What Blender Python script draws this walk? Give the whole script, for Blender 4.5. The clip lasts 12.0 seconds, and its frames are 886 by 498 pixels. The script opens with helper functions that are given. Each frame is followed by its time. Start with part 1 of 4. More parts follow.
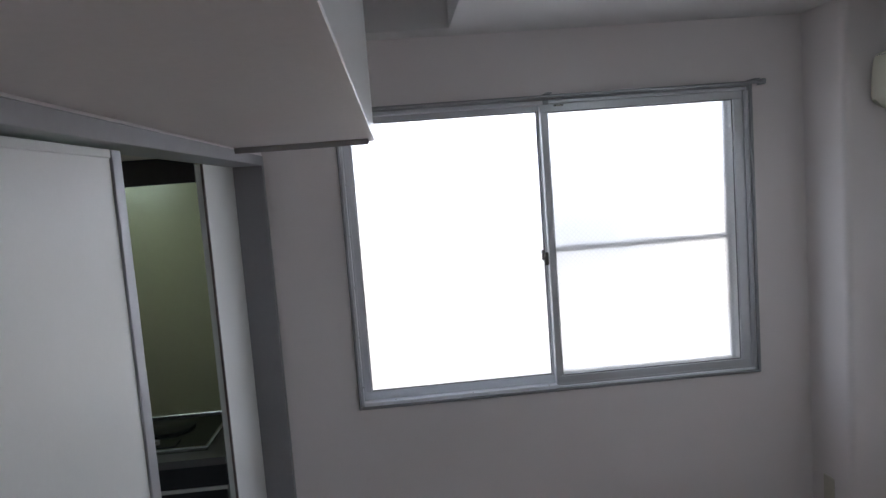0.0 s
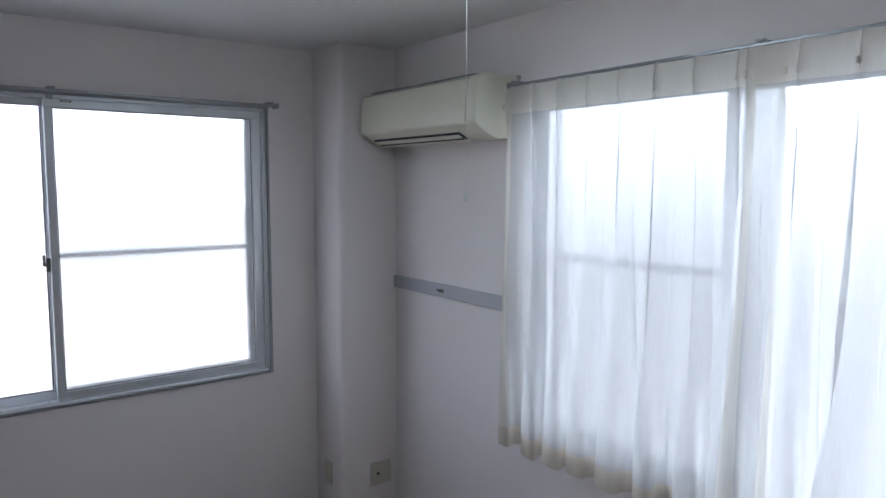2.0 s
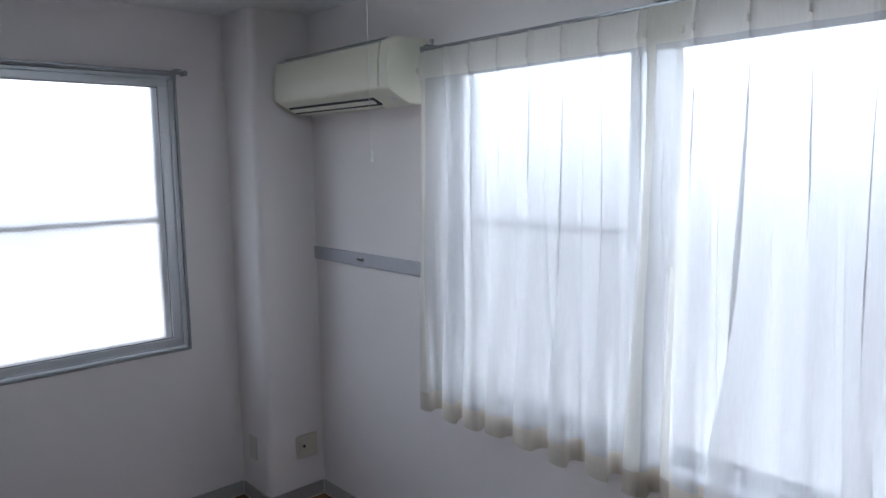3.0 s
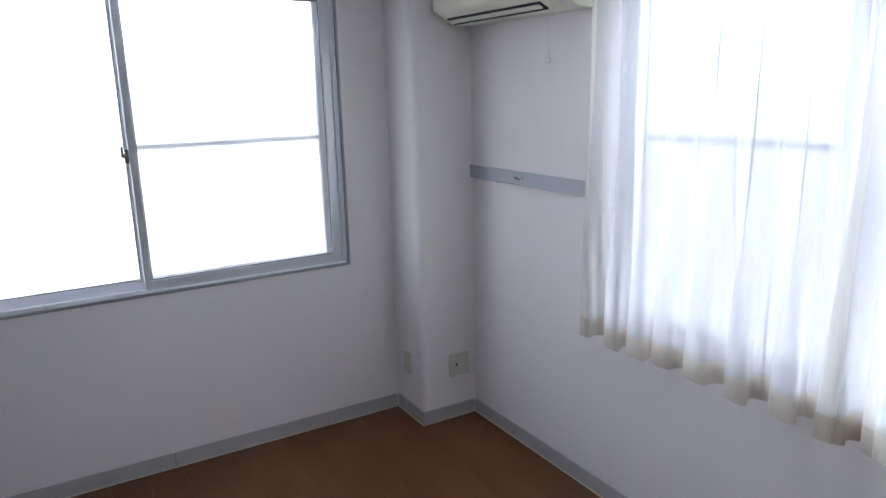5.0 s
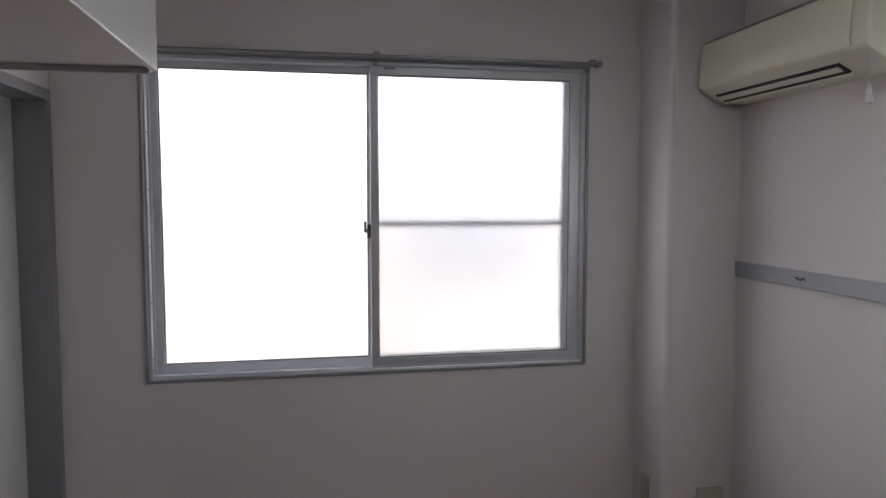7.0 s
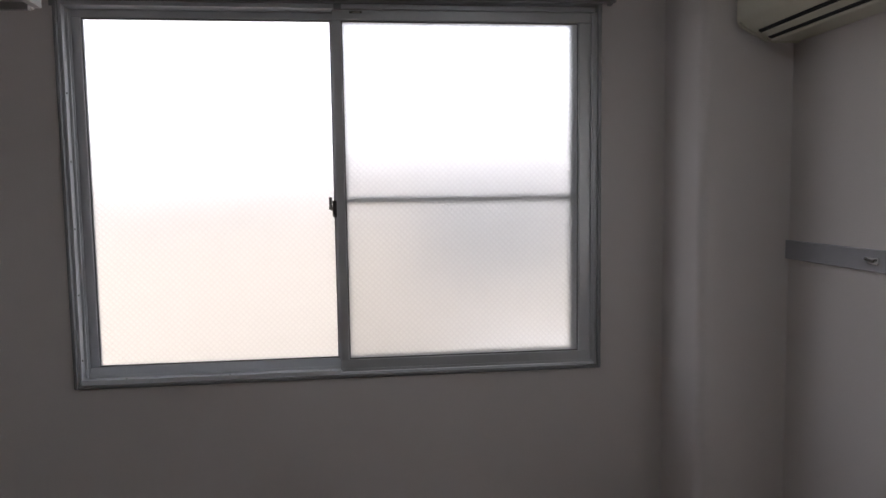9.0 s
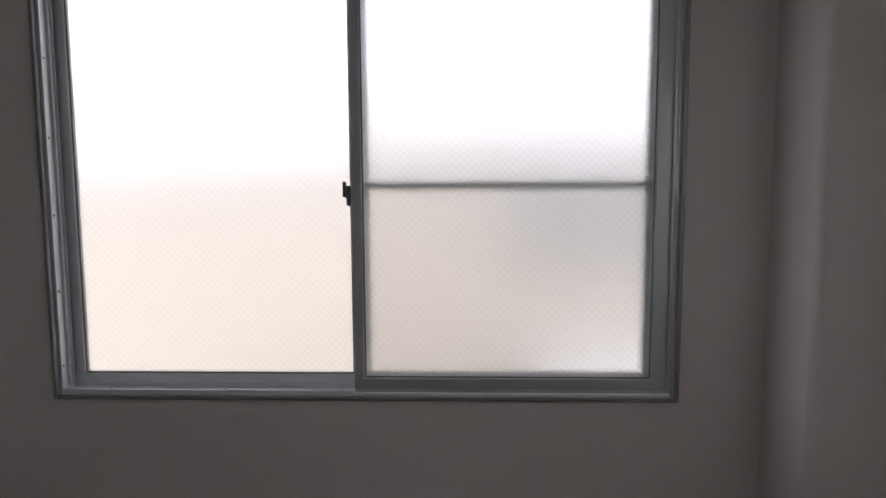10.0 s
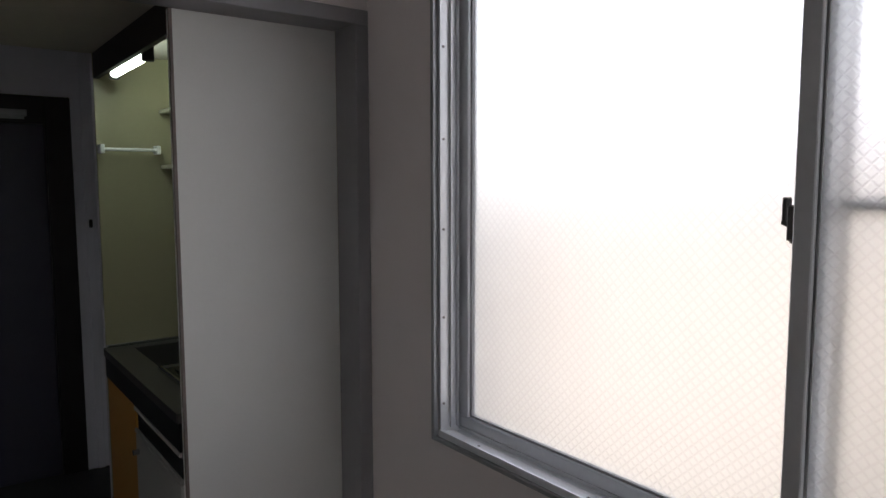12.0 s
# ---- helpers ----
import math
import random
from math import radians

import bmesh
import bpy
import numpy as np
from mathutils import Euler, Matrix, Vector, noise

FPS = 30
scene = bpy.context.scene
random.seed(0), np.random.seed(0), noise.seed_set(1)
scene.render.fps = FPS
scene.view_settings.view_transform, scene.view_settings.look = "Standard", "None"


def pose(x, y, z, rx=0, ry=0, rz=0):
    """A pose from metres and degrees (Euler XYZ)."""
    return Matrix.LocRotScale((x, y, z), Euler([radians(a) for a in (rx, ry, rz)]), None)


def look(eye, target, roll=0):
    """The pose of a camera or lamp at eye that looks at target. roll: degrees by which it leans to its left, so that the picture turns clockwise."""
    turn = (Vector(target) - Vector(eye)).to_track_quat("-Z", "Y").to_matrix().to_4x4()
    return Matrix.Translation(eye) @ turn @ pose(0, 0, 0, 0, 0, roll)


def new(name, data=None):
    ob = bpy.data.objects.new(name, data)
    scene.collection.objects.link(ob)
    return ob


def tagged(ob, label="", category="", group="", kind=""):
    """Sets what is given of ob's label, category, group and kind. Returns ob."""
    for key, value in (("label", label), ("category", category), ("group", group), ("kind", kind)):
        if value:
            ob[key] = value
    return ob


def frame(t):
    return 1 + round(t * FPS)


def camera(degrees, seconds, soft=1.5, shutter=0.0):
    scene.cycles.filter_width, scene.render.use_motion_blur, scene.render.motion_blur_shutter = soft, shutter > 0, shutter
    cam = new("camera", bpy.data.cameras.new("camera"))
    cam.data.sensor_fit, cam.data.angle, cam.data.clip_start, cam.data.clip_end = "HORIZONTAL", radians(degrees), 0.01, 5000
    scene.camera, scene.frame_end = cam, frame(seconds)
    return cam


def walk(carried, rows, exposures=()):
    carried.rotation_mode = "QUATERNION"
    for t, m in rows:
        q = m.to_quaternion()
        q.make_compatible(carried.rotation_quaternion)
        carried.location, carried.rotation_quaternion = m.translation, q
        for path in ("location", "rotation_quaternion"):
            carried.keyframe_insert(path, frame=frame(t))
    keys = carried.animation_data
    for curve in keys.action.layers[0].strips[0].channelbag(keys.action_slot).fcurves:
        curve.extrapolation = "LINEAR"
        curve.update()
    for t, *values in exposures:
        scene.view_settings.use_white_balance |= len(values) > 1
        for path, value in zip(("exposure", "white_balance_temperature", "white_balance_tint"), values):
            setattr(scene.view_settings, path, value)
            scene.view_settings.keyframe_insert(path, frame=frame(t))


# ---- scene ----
cam = camera(65.1, 12.0)
PATH = [
    (0, (0.222, 0.245, 1.76), (0.351, 2.231, 1.569), -4.4),
    (0.5, (0.247, 0.235, 1.804), (0.595, 2.198, 1.651), -0.84),
    (1, (0.350, 0.130, 1.722), (1.052, 1.994, 1.550), 0.55),
    (1.5, (0.447, 0.08, 1.723), (1.407, 1.827, 1.561), 0.9),
    (2, (0.47, 0.043, 1.724), (1.665, 1.635, 1.536), 0.1),
    (2.5, (0.51, -0.006, 1.705), (1.902, 1.414, 1.486), -0.5),
    (4.5, (0.543, 0.098, 1.642), (1.497, 1.804, 1.215), -2.8),
    (5, (0.533, 0.136, 1.632), (1.518, 1.817, 1.179), -1.5),
    (5.5, (0.551, 0.194, 1.634), (1.482, 1.909, 1.197), -0.8),
    (6, (0.567, 0.259, 1.647), (1.372, 2.052, 1.278), -0.5),
    (6.5, (0.606, 0.329, 1.599), (1.154, 2.235, 1.349), -0.1),
    (7, (0.651, 0.378, 1.524), (1.013, 2.34, 1.38), -0.0),
    (9, (0.975, 0.812, 1.444), (1.193, 2.793, 1.280), -0.85),
    (9.5, (1.095, 1.017, 1.405), (1.169, 3.002, 1.173), -0.3),
    (10, (1.201, 1.266, 1.451), (1.134, 3.254, 1.237), -0.3),
    (10.5, (1.251, 1.498, 1.456), (0.781, 3.436, 1.304), -1.8),
    (11, (1.412, 1.739, 1.448), (0.359, 3.429, 1.253), 0.2),
    (11.5, (1.441, 1.983, 1.441), (0.074, 3.427, 1.222), -0.1),
    (12, (1.388, 2.189, 1.455), (-0.206, 3.381, 1.264), -0.1),
]
EXPOSURES = [(0.0, 2.5, 5900, 12), (0.5, 2.12, 5800, 12), (1.0, 2.2, 5600, 11), (1.5, 2.6, 5620, 11), (2.0, 2.7, 5620, 11), (2.5, 2.64, 5600, 11), (4.5, 2.95, 5600, 12), (5.5, 3.38, 5700, 12), (6.5, 2.74, 6150, 14), (7.0, 2.36, 6300, 15), (9.0, 1.7, 6500, 15), (9.5, 1.72, 6550, 15), (10.5, 1.40, 6550, 15), (11.0, 1.38, 6500, 15), (12.0, 1.74, 6550, 15)]
walk(cam, [(t, look(eye, target, roll)) for t, eye, target, roll in PATH], EXPOSURES)

# ---- light ----
world = bpy.data.worlds.new("World")
scene.world = world
world.use_nodes = True
wn = world.node_tree
sky = wn.nodes.new("ShaderNodeTexSky")
sky.sky_type = "NISHITA"
sky.sun_disc = False
sky.sun_elevation = radians(42)
sky.sun_rotation = radians(184)
sky.air_density = 1.0
sky.dust_density = 2.0
sky.ozone_density = 1.0
bg = wn.nodes["Background"]
bg.inputs["Strength"].default_value = 0.15
haze = wn.nodes.new("ShaderNodeHueSaturation")      # thin high cloud takes most of the blue away
haze.inputs["Saturation"].default_value = 0.22
wn.links.new(sky.outputs[0], haze.inputs["Color"])
wn.links.new(haze.outputs[0], bg.inputs["Color"])

sun_data = bpy.data.lights.new("sun", "SUN")
sun_data.energy = 0.7
sun_data.angle = radians(12)
sun_data.color = (1.0, 0.95, 0.88)
sun = new("sun", sun_data)
sun.matrix_world = look((-0.7, -9.98, 9.0), (0, 0, 0))

# ---- materials ----


def mat(name, color, rough=0.5, metal=0.0, grain=0.04, scale=40.0, bump=0.0, big=2.0, big_amt=0.05, spec=0.5, rand=0.0):
    """A painted or plain surface with variation at two scales and a fine relief."""
    m = bpy.data.materials.new(name)
    m.use_nodes = True
    n, l = m.node_tree.nodes, m.node_tree.links
    b = n["Principled BSDF"]
    b.inputs["Roughness"].default_value = rough
    b.inputs["Metallic"].default_value = metal
    b.inputs["Specular IOR Level"].default_value = spec
    co = n.new("ShaderNodeTexCoord")
    fine, large = n.new("ShaderNodeTexNoise"), n.new("ShaderNodeTexNoise")
    fine.inputs["Scale"].default_value = scale
    fine.inputs["Detail"].default_value = 4
    large.inputs["Scale"].default_value = big
    large.inputs["Detail"].default_value = 3
    l.new(co.outputs["Object"], fine.inputs["Vector"])
    l.new(co.outputs["Object"], large.inputs["Vector"])
    a = n.new("ShaderNodeMath")
    a.operation = "MULTIPLY_ADD"
    l.new(fine.outputs["Fac"], a.inputs[0])
    a.inputs[1].default_value = 2 * grain
    a.inputs[2].default_value = 1 - grain
    c = n.new("ShaderNodeMath")
    c.operation = "MULTIPLY_ADD"
    l.new(large.outputs["Fac"], c.inputs[0])
    c.inputs[1].default_value = 2 * big_amt
    c.inputs[2].default_value = 1 - big_amt
    d = n.new("ShaderNodeMath")
    d.operation = "MULTIPLY"
    l.new(a.outputs[0], d.inputs[0])
    l.new(c.outputs[0], d.inputs[1])
    last = d
    if rand:
        info = n.new("ShaderNodeObjectInfo")
        e = n.new("ShaderNodeMath")
        e.operation = "MULTIPLY_ADD"
        l.new(info.outputs["Random"], e.inputs[0])
        e.inputs[1].default_value = 2 * rand
        e.inputs[2].default_value = 1 - rand
        f = n.new("ShaderNodeMath")
        f.operation = "MULTIPLY"
        l.new(d.outputs[0], f.inputs[0])
        l.new(e.outputs[0], f.inputs[1])
        last = f
    mul = n.new("ShaderNodeVectorMath")
    mul.operation = "SCALE"
    mul.inputs[0].default_value = color
    l.new(last.outputs[0], mul.inputs["Scale"])
    l.new(mul.outputs[0], b.inputs["Base Color"])
    if bump:
        bp = n.new("ShaderNodeBump")
        bp.inputs["Strength"].default_value = bump
        bp.inputs["Distance"].default_value = 0.002
        l.new(fine.outputs["Fac"], bp.inputs["Height"])
        l.new(bp.outputs[0], b.inputs["Normal"])
    return m


WALLPAPER = mat("wallpaper", (0.84, 0.792, 0.780), 0.85, grain=0.03, scale=260, bump=0.35, big=1.3, big_amt=0.03, spec=0.25)
CEILING = mat("ceiling_paper", (0.84, 0.83, 0.82), 0.9, grain=0.03, scale=220, bump=0.3, big=1.5, big_amt=0.03, spec=0.2)
BASEBOARD = mat("grey_vinyl", (0.44, 0.415, 0.405), 0.5, grain=0.04, scale=60, bump=0.05)
DOORFRAME = mat("grey_painted_frame", (0.305, 0.30, 0.315), 0.45, grain=0.05, scale=50, bump=0.08, big_amt=0.08)
PANEL = mat("white_laminate_panel", (0.78, 0.78, 0.75), 0.4, grain=0.02, scale=120, bump=0.05, big_amt=0.04)
EDGE_BROWN = mat("brown_edge", (0.19, 0.155, 0.135), 0.6, grain=0.15, scale=60)
BOXWHITE = mat("white_painted_board", (0.84, 0.84, 0.84), 0.25, grain=0.03, scale=70, bump=0.06, big_amt=0.05)
UNDERSIDE = mat("offwhite_board_underside", (0.74, 0.69, 0.665), 0.6, grain=0.04, scale=50, bump=0.06, big_amt=0.06)
ALU = mat("aluminium", (0.64, 0.65, 0.67), 0.34, metal=0.4, grain=0.05, scale=90, bump=0.03, big=6, big_amt=0.08)
ALU_DARK = mat("aluminium_dull", (0.36, 0.365, 0.38), 0.5, metal=0.6, grain=0.06, scale=90, bump=0.03, big=6, big_amt=0.1)
# paler than ALU: the sky's reflection on the sill is in the colour
SILL_SKYLIT = mat("sill_aluminium_paled_for_sky", (0.92, 0.94, 0.97), 0.42, metal=0.35, grain=0.05, scale=90, bump=0.03, big=6, big_amt=0.08)
RAILMETAL = mat("worn_rail_metal", (0.30, 0.30, 0.31), 0.35, metal=0.9, grain=0.08, scale=60)
GASKET = mat("grey_gasket", (0.22, 0.22, 0.225), 0.6)
STEEL = mat("polished_steel", (0.62, 0.62, 0.63), 0.22, metal=1.0, grain=0.05, scale=120)
LATCHMETAL = mat("dark_zinc", (0.16, 0.15, 0.14), 0.4, metal=0.8, grain=0.1)
ACWHITE = mat("aged_white_plastic", (0.72, 0.70, 0.58), 0.38, grain=0.02, scale=80, bump=0.03, big=4, big_amt=0.04)
ACDARK = mat("dark_slot", (0.015, 0.015, 0.016), 0.6)
PLATE = mat("cream_plastic", (0.62, 0.59, 0.50), 0.4, grain=0.02)
PLATE_DARK = mat("dark_socket", (0.04, 0.035, 0.03), 0.5)
HOOKRAIL = mat("grey_hook_rail", (0.45, 0.45, 0.49), 0.5, grain=0.05, scale=40, bump=0.05)
CORD = mat("white_cord", (0.76, 0.75, 0.73), 0.9)
KITCHENWALL = mat("kitchen_panel", (0.36, 0.335, 0.215), 0.35, grain=0.03, scale=60, big_amt=0.06)
SHELFBOARD = mat("cream_shelf_board", (0.52, 0.50, 0.38), 0.45, grain=0.04, scale=50)
VALANCE = mat("dark_brown_board", (0.020, 0.016, 0.015), 0.5, grain=0.15, scale=40)
COUNTER = mat("dull_dark_counter", (0.13, 0.12, 0.118), 0.32, metal=0.5, grain=0.08, scale=120)
COUNTERFRONT = mat("dark_counter_front", (0.018, 0.018, 0.020), 0.4)
ORANGE = mat("orange_laminate", (0.55, 0.27, 0.05), 0.45, grain=0.05, scale=60)
CABINET = mat("grey_white_cabinet", (0.48, 0.47, 0.45), 0.5, grain=0.04)
STOVE = mat("black_enamel", (0.012, 0.012, 0.013), 0.25, grain=0.1)
DOORLEAF = mat("dark_blue_grey_door", (0.070, 0.066, 0.100), 0.45, grain=0.06, scale=60)
DOORBROWN = mat("dark_brown_steel_frame", (0.022, 0.018, 0.017), 0.4, grain=0.1)
HALLFLOOR = mat("dark_hall_vinyl", (0.05, 0.048, 0.045), 0.5, grain=0.12, scale=20)
HALLWALL = mat("hall_wallpaper", (0.78, 0.77, 0.82), 0.85, grain=0.03, scale=220, bump=0.3)
HALLCEIL = mat("hall_ceiling_board", (0.50, 0.46, 0.41), 0.7, grain=0.05, scale=30)
BEIGE = mat("beige_render", (0.435, 0.405, 0.365), 0.9, grain=0.08, scale=15, big=0.5, big_amt=0.1)
GREYWALL = mat("grey_render", (0.52, 0.52, 0.52), 0.8, grain=0.08, scale=15, big=0.5, big_amt=0.15)
ROOFMETAL = mat("pale_roof", (0.60, 0.59, 0.60), 0.7, metal=0.0, grain=0.06, scale=10)
GROUND = mat("worn_grey_yard", (0.17, 0.167, 0.162), 0.9, grain=0.2, scale=30, big=0.3, big_amt=0.2)
DARKPANE = mat("dark_window_glass", (0.24, 0.25, 0.26), 0.25, grain=0.02)
WHITESHEET = mat("white_sheet_roof", (0.78, 0.79, 0.80), 0.6, grain=0.05, scale=20)
SCREENFRAME = mat("screen_frame", (0.20, 0.205, 0.21), 0.5, metal=0.4)


def wood_floor():
    m = mat("brown_wood_floor", (0.135, 0.055, 0.0165), 0.34, grain=0.12, scale=10, bump=0.02, big=2.6, big_amt=0.45, rand=0.03, spec=0.3)
    n, l = m.node_tree.nodes, m.node_tree.links
    fine = [x for x in n if x.bl_idname == "ShaderNodeTexNoise"][0]
    mp = n.new("ShaderNodeMapping")
    mp.inputs["Scale"].default_value = (6.0, 0.6, 1.0)
    co = [x for x in n if x.bl_idname == "ShaderNodeTexCoord"][0]
    l.new(co.outputs["Object"], mp.inputs["Vector"])
    l.new(mp.outputs[0], fine.inputs["Vector"])
    geo = n.new("ShaderNodeNewGeometry")                # patches of wear run on from board to board
    l.new(geo.outputs["Position"], mp.inputs["Vector"])
    l.new(geo.outputs["Position"], [x for x in n if x.bl_idname == "ShaderNodeTexNoise"][1].inputs["Vector"])
    return m


FLOORWOOD = wood_floor()
FLOORBASE = mat("floor_base", (0.05, 0.025, 0.012), 0.7)


def frosted_glass():
    """Frosted pane with a diamond mesh of thin wires inside."""
    m = bpy.data.materials.new("frosted_wired_glass")
    m.use_nodes = True
    n, l = m.node_tree.nodes, m.node_tree.links
    b = n["Principled BSDF"]
    b.inputs["Transmission Weight"].default_value = 1.0
    b.inputs["Roughness"].default_value = 0.68
    b.inputs["IOR"].default_value = 1.12
    co = n.new("ShaderNodeTexCoord")
    sep = n.new("ShaderNodeSeparateXYZ")
    l.new(co.outputs["Object"], sep.inputs[0])
    across = n.new("ShaderNodeMath")
    across.operation = "ADD"
    l.new(sep.outputs["X"], across.inputs[0])
    l.new(sep.outputs["Y"], across.inputs[1])
    masks = []
    for sign in (1, -1):
        d = n.new("ShaderNodeMath")
        d.operation = "MULTIPLY_ADD"
        l.new(sep.outputs["Z"], d.inputs[0])
        d.inputs[1].default_value = sign
        l.new(across.outputs[0], d.inputs[2])
        p = n.new("ShaderNodeMath")
        p.operation = "PINGPONG"
        l.new(d.outputs[0], p.inputs[0])
        p.inputs[1].default_value = 0.0105
        k = n.new("ShaderNodeMapRange")
        k.interpolation_type = "SMOOTHSTEP"
        l.new(p.outputs[0], k.inputs["Value"])
        k.inputs["From Min"].default_value = 0.0045
        k.inputs["From Max"].default_value = 0.0
        masks.append(k)
    mx = n.new("ShaderNodeMath")
    mx.operation = "MAXIMUM"
    l.new(masks[0].outputs[0], mx.inputs[0])
    l.new(masks[1].outputs[0], mx.inputs[1])
    mix = n.new("ShaderNodeMix")
    mix.data_type = "RGBA"
    l.new(mx.outputs[0], mix.inputs["Factor"])
    mix.inputs["A"].default_value = (0.97, 0.97, 0.96, 1)
    mix.inputs["B"].default_value = (0.88, 0.875, 0.87, 1)
    l.new(mix.outputs["Result"], b.inputs["Base Color"])
    ns = n.new("ShaderNodeTexNoise")
    ns.inputs["Scale"].default_value = 150
    l.new(co.outputs["Object"], ns.inputs["Vector"])
    ad = n.new("ShaderNodeMath")
    ad.operation = "ADD"
    l.new(ns.outputs["Fac"], ad.inputs[0])
    l.new(mx.outputs[0], ad.inputs[1])
    bp = n.new("ShaderNodeBump")
    bp.inputs["Strength"].default_value = 0.5
    bp.inputs["Distance"].default_value = 0.0015
    l.new(ad.outputs[0], bp.inputs["Height"])
    l.new(bp.outputs[0], b.inputs["Normal"])
    return m


GLASS = frosted_glass()


def sheer(name, color, clear, through_light=0.66):
    m = bpy.data.materials.new(name)
    m.use_nodes = True
    n, l = m.node_tree.nodes, m.node_tree.links
    n.remove(n["Principled BSDF"])
    out = n["Material Output"]
    dif, tra, cle = n.new("ShaderNodeBsdfDiffuse"), n.new("ShaderNodeBsdfTranslucent"), n.new("ShaderNodeBsdfTransparent")
    co, wv = n.new("ShaderNodeTexCoord"), n.new("ShaderNodeTexNoise")
    mp = n.new("ShaderNodeMapping")
    mp.inputs["Scale"].default_value = (1, 30, 3)
    l.new(co.outputs["Object"], mp.inputs["Vector"])
    l.new(mp.outputs[0], wv.inputs["Vector"])
    wv.inputs["Scale"].default_value = 6
    ramp = n.new("ShaderNodeMapRange")
    ramp.inputs["To Min"].default_value = 0.92
    ramp.inputs["To Max"].default_value = 1.04
    l.new(wv.outputs["Fac"], ramp.inputs["Value"])
    sc = n.new("ShaderNodeVectorMath")
    sc.operation = "SCALE"
    sc.inputs[0].default_value = color
    l.new(ramp.outputs[0], sc.inputs["Scale"])
    l.new(sc.outputs[0], dif.inputs["Color"])
    l.new(sc.outputs[0], tra.inputs["Color"])
    a, b = n.new("ShaderNodeMixShader"), n.new("ShaderNodeMixShader")
    a.inputs[0].default_value = through_light
    l.new(dif.outputs[0], a.inputs[1])
    l.new(tra.outputs[0], a.inputs[2])
    b.inputs[0].default_value = clear
    l.new(a.outputs[0], b.inputs[1])
    l.new(cle.outputs[0], b.inputs[2])
    l.new(b.outputs[0], out.inputs["Surface"])
    return m


def net():
    m = bpy.data.materials.new("insect_net")
    m.use_nodes = True
    n, l = m.node_tree.nodes, m.node_tree.links
    b = n["Principled BSDF"]
    b.inputs["Base Color"].default_value = (0.08, 0.08, 0.085, 1)
    b.inputs["Roughness"].default_value = 0.7
    b.inputs["Alpha"].default_value = 0.13
    return m


NET = net()
SHEER = sheer("sheer_curtain_cloth", (0.84, 0.84, 0.83), 0.36, 0.22)
HEADCLOTH = sheer("stiffened_curtain_cloth", (0.85, 0.82, 0.75), 0.16, 0.46)
HEMCLOTH = sheer("doubled_curtain_cloth", (0.69, 0.63, 0.54), 0.10, 0.28)


def glow(name, color, strength):
    m = bpy.data.materials.new(name)
    m.use_nodes = True
    b = m.node_tree.nodes["Principled BSDF"]
    b.inputs["Base Color"].default_value = (0.9, 0.9, 0.9, 1)
    b.inputs["Emission Color"].default_value = (*color, 1)
    b.inputs["Emission Strength"].default_value = strength
    return m


TUBE = glow("fluorescent_tube", (0.80, 1.0, 0.86), 4.6)
LAMPSHADE = glow("lit_lamp_cover", (0.90, 1.0, 0.98), 0.8)

# ---- mesh helpers ----


def slab(bm, x0, x1, y0, y1, z0, z1, bevel=0.0, seg=2):
    """A box between two corners, with rounded edges if bevel is given."""
    made = bmesh.ops.create_cube(bm, size=1)["verts"]
    bmesh.ops.scale(bm, vec=(x1 - x0, y1 - y0, z1 - z0), verts=made)
    bmesh.ops.translate(bm, vec=((x0 + x1) / 2, (y0 + y1) / 2, (z0 + z1) / 2), verts=made)
    if bevel:
        edges = list({e for v in made for e in v.link_edges})
        bmesh.ops.bevel(bm, geom=edges, offset=bevel, segments=seg, profile=0.5, affect="EDGES")
    return bm


def rod(bm, a, b, r, seg=12, r2=None):
    """A round bar from a to b."""
    a, b = Vector(a), Vector(b)
    d = b - a
    m = Matrix.Translation((a + b) / 2) @ d.to_track_quat("Z", "Y").to_matrix().to_4x4()
    bmesh.ops.create_cone(bm, cap_ends=True, segments=seg, radius1=r, radius2=r if r2 is None else r2, depth=d.length, matrix=m)
    return bm


def lathe(bm, profile, centre, seg=40):
    """A turned shape about a vertical axis; profile: (radius, z) pairs."""
    rings = []
    for r, z in profile:
        rings.append([bm.verts.new((centre[0] + max(r, 1e-4) * math.cos(2 * math.pi * i / seg), centre[1] + max(r, 1e-4) * math.sin(2 * math.pi * i / seg), z)) for i in range(seg)])
    for p, q in zip(rings, rings[1:]):
        for i in range(seg):
            bm.faces.new((p[i], p[(i + 1) % seg], q[(i + 1) % seg], q[i]))
    bmesh.ops.recalc_face_normals(bm, faces=bm.faces)
    return bm


def extrude_profile(bm, pts, y0, y1):
    """A closed profile of (x, z) points drawn along y."""
    a = [bm.verts.new((x, y0, z)) for x, z in pts]
    b = [bm.verts.new((x, y1, z)) for x, z in pts]
    k = len(pts)
    for i in range(k):
        bm.faces.new((a[i], a[(i + 1) % k], b[(i + 1) % k], b[i]))
    bm.faces.new(a)
    bm.faces.new(b)
    bmesh.ops.recalc_face_normals(bm, faces=bm.faces)
    return bm


def along_x(bm, pts, x0, x1):
    """A closed profile of (y, z) points drawn along x."""
    extrude_profile(bm, pts, x0, x1)
    for v in bm.verts:
        v.co = (v.co.y, v.co.x, v.co.z)
    bmesh.ops.recalc_face_normals(bm, faces=bm.faces)
    return bm


def B():
    return bmesh.new()


def mesh_of(name, bm, material, smooth=False):
    me = bpy.data.meshes.new(name)
    bm.to_mesh(me)
    bm.free()
    me.materials.append(material)
    if smooth:
        me.shade_smooth()
        me.set_sharp_from_angle(angle=radians(35))
    return me


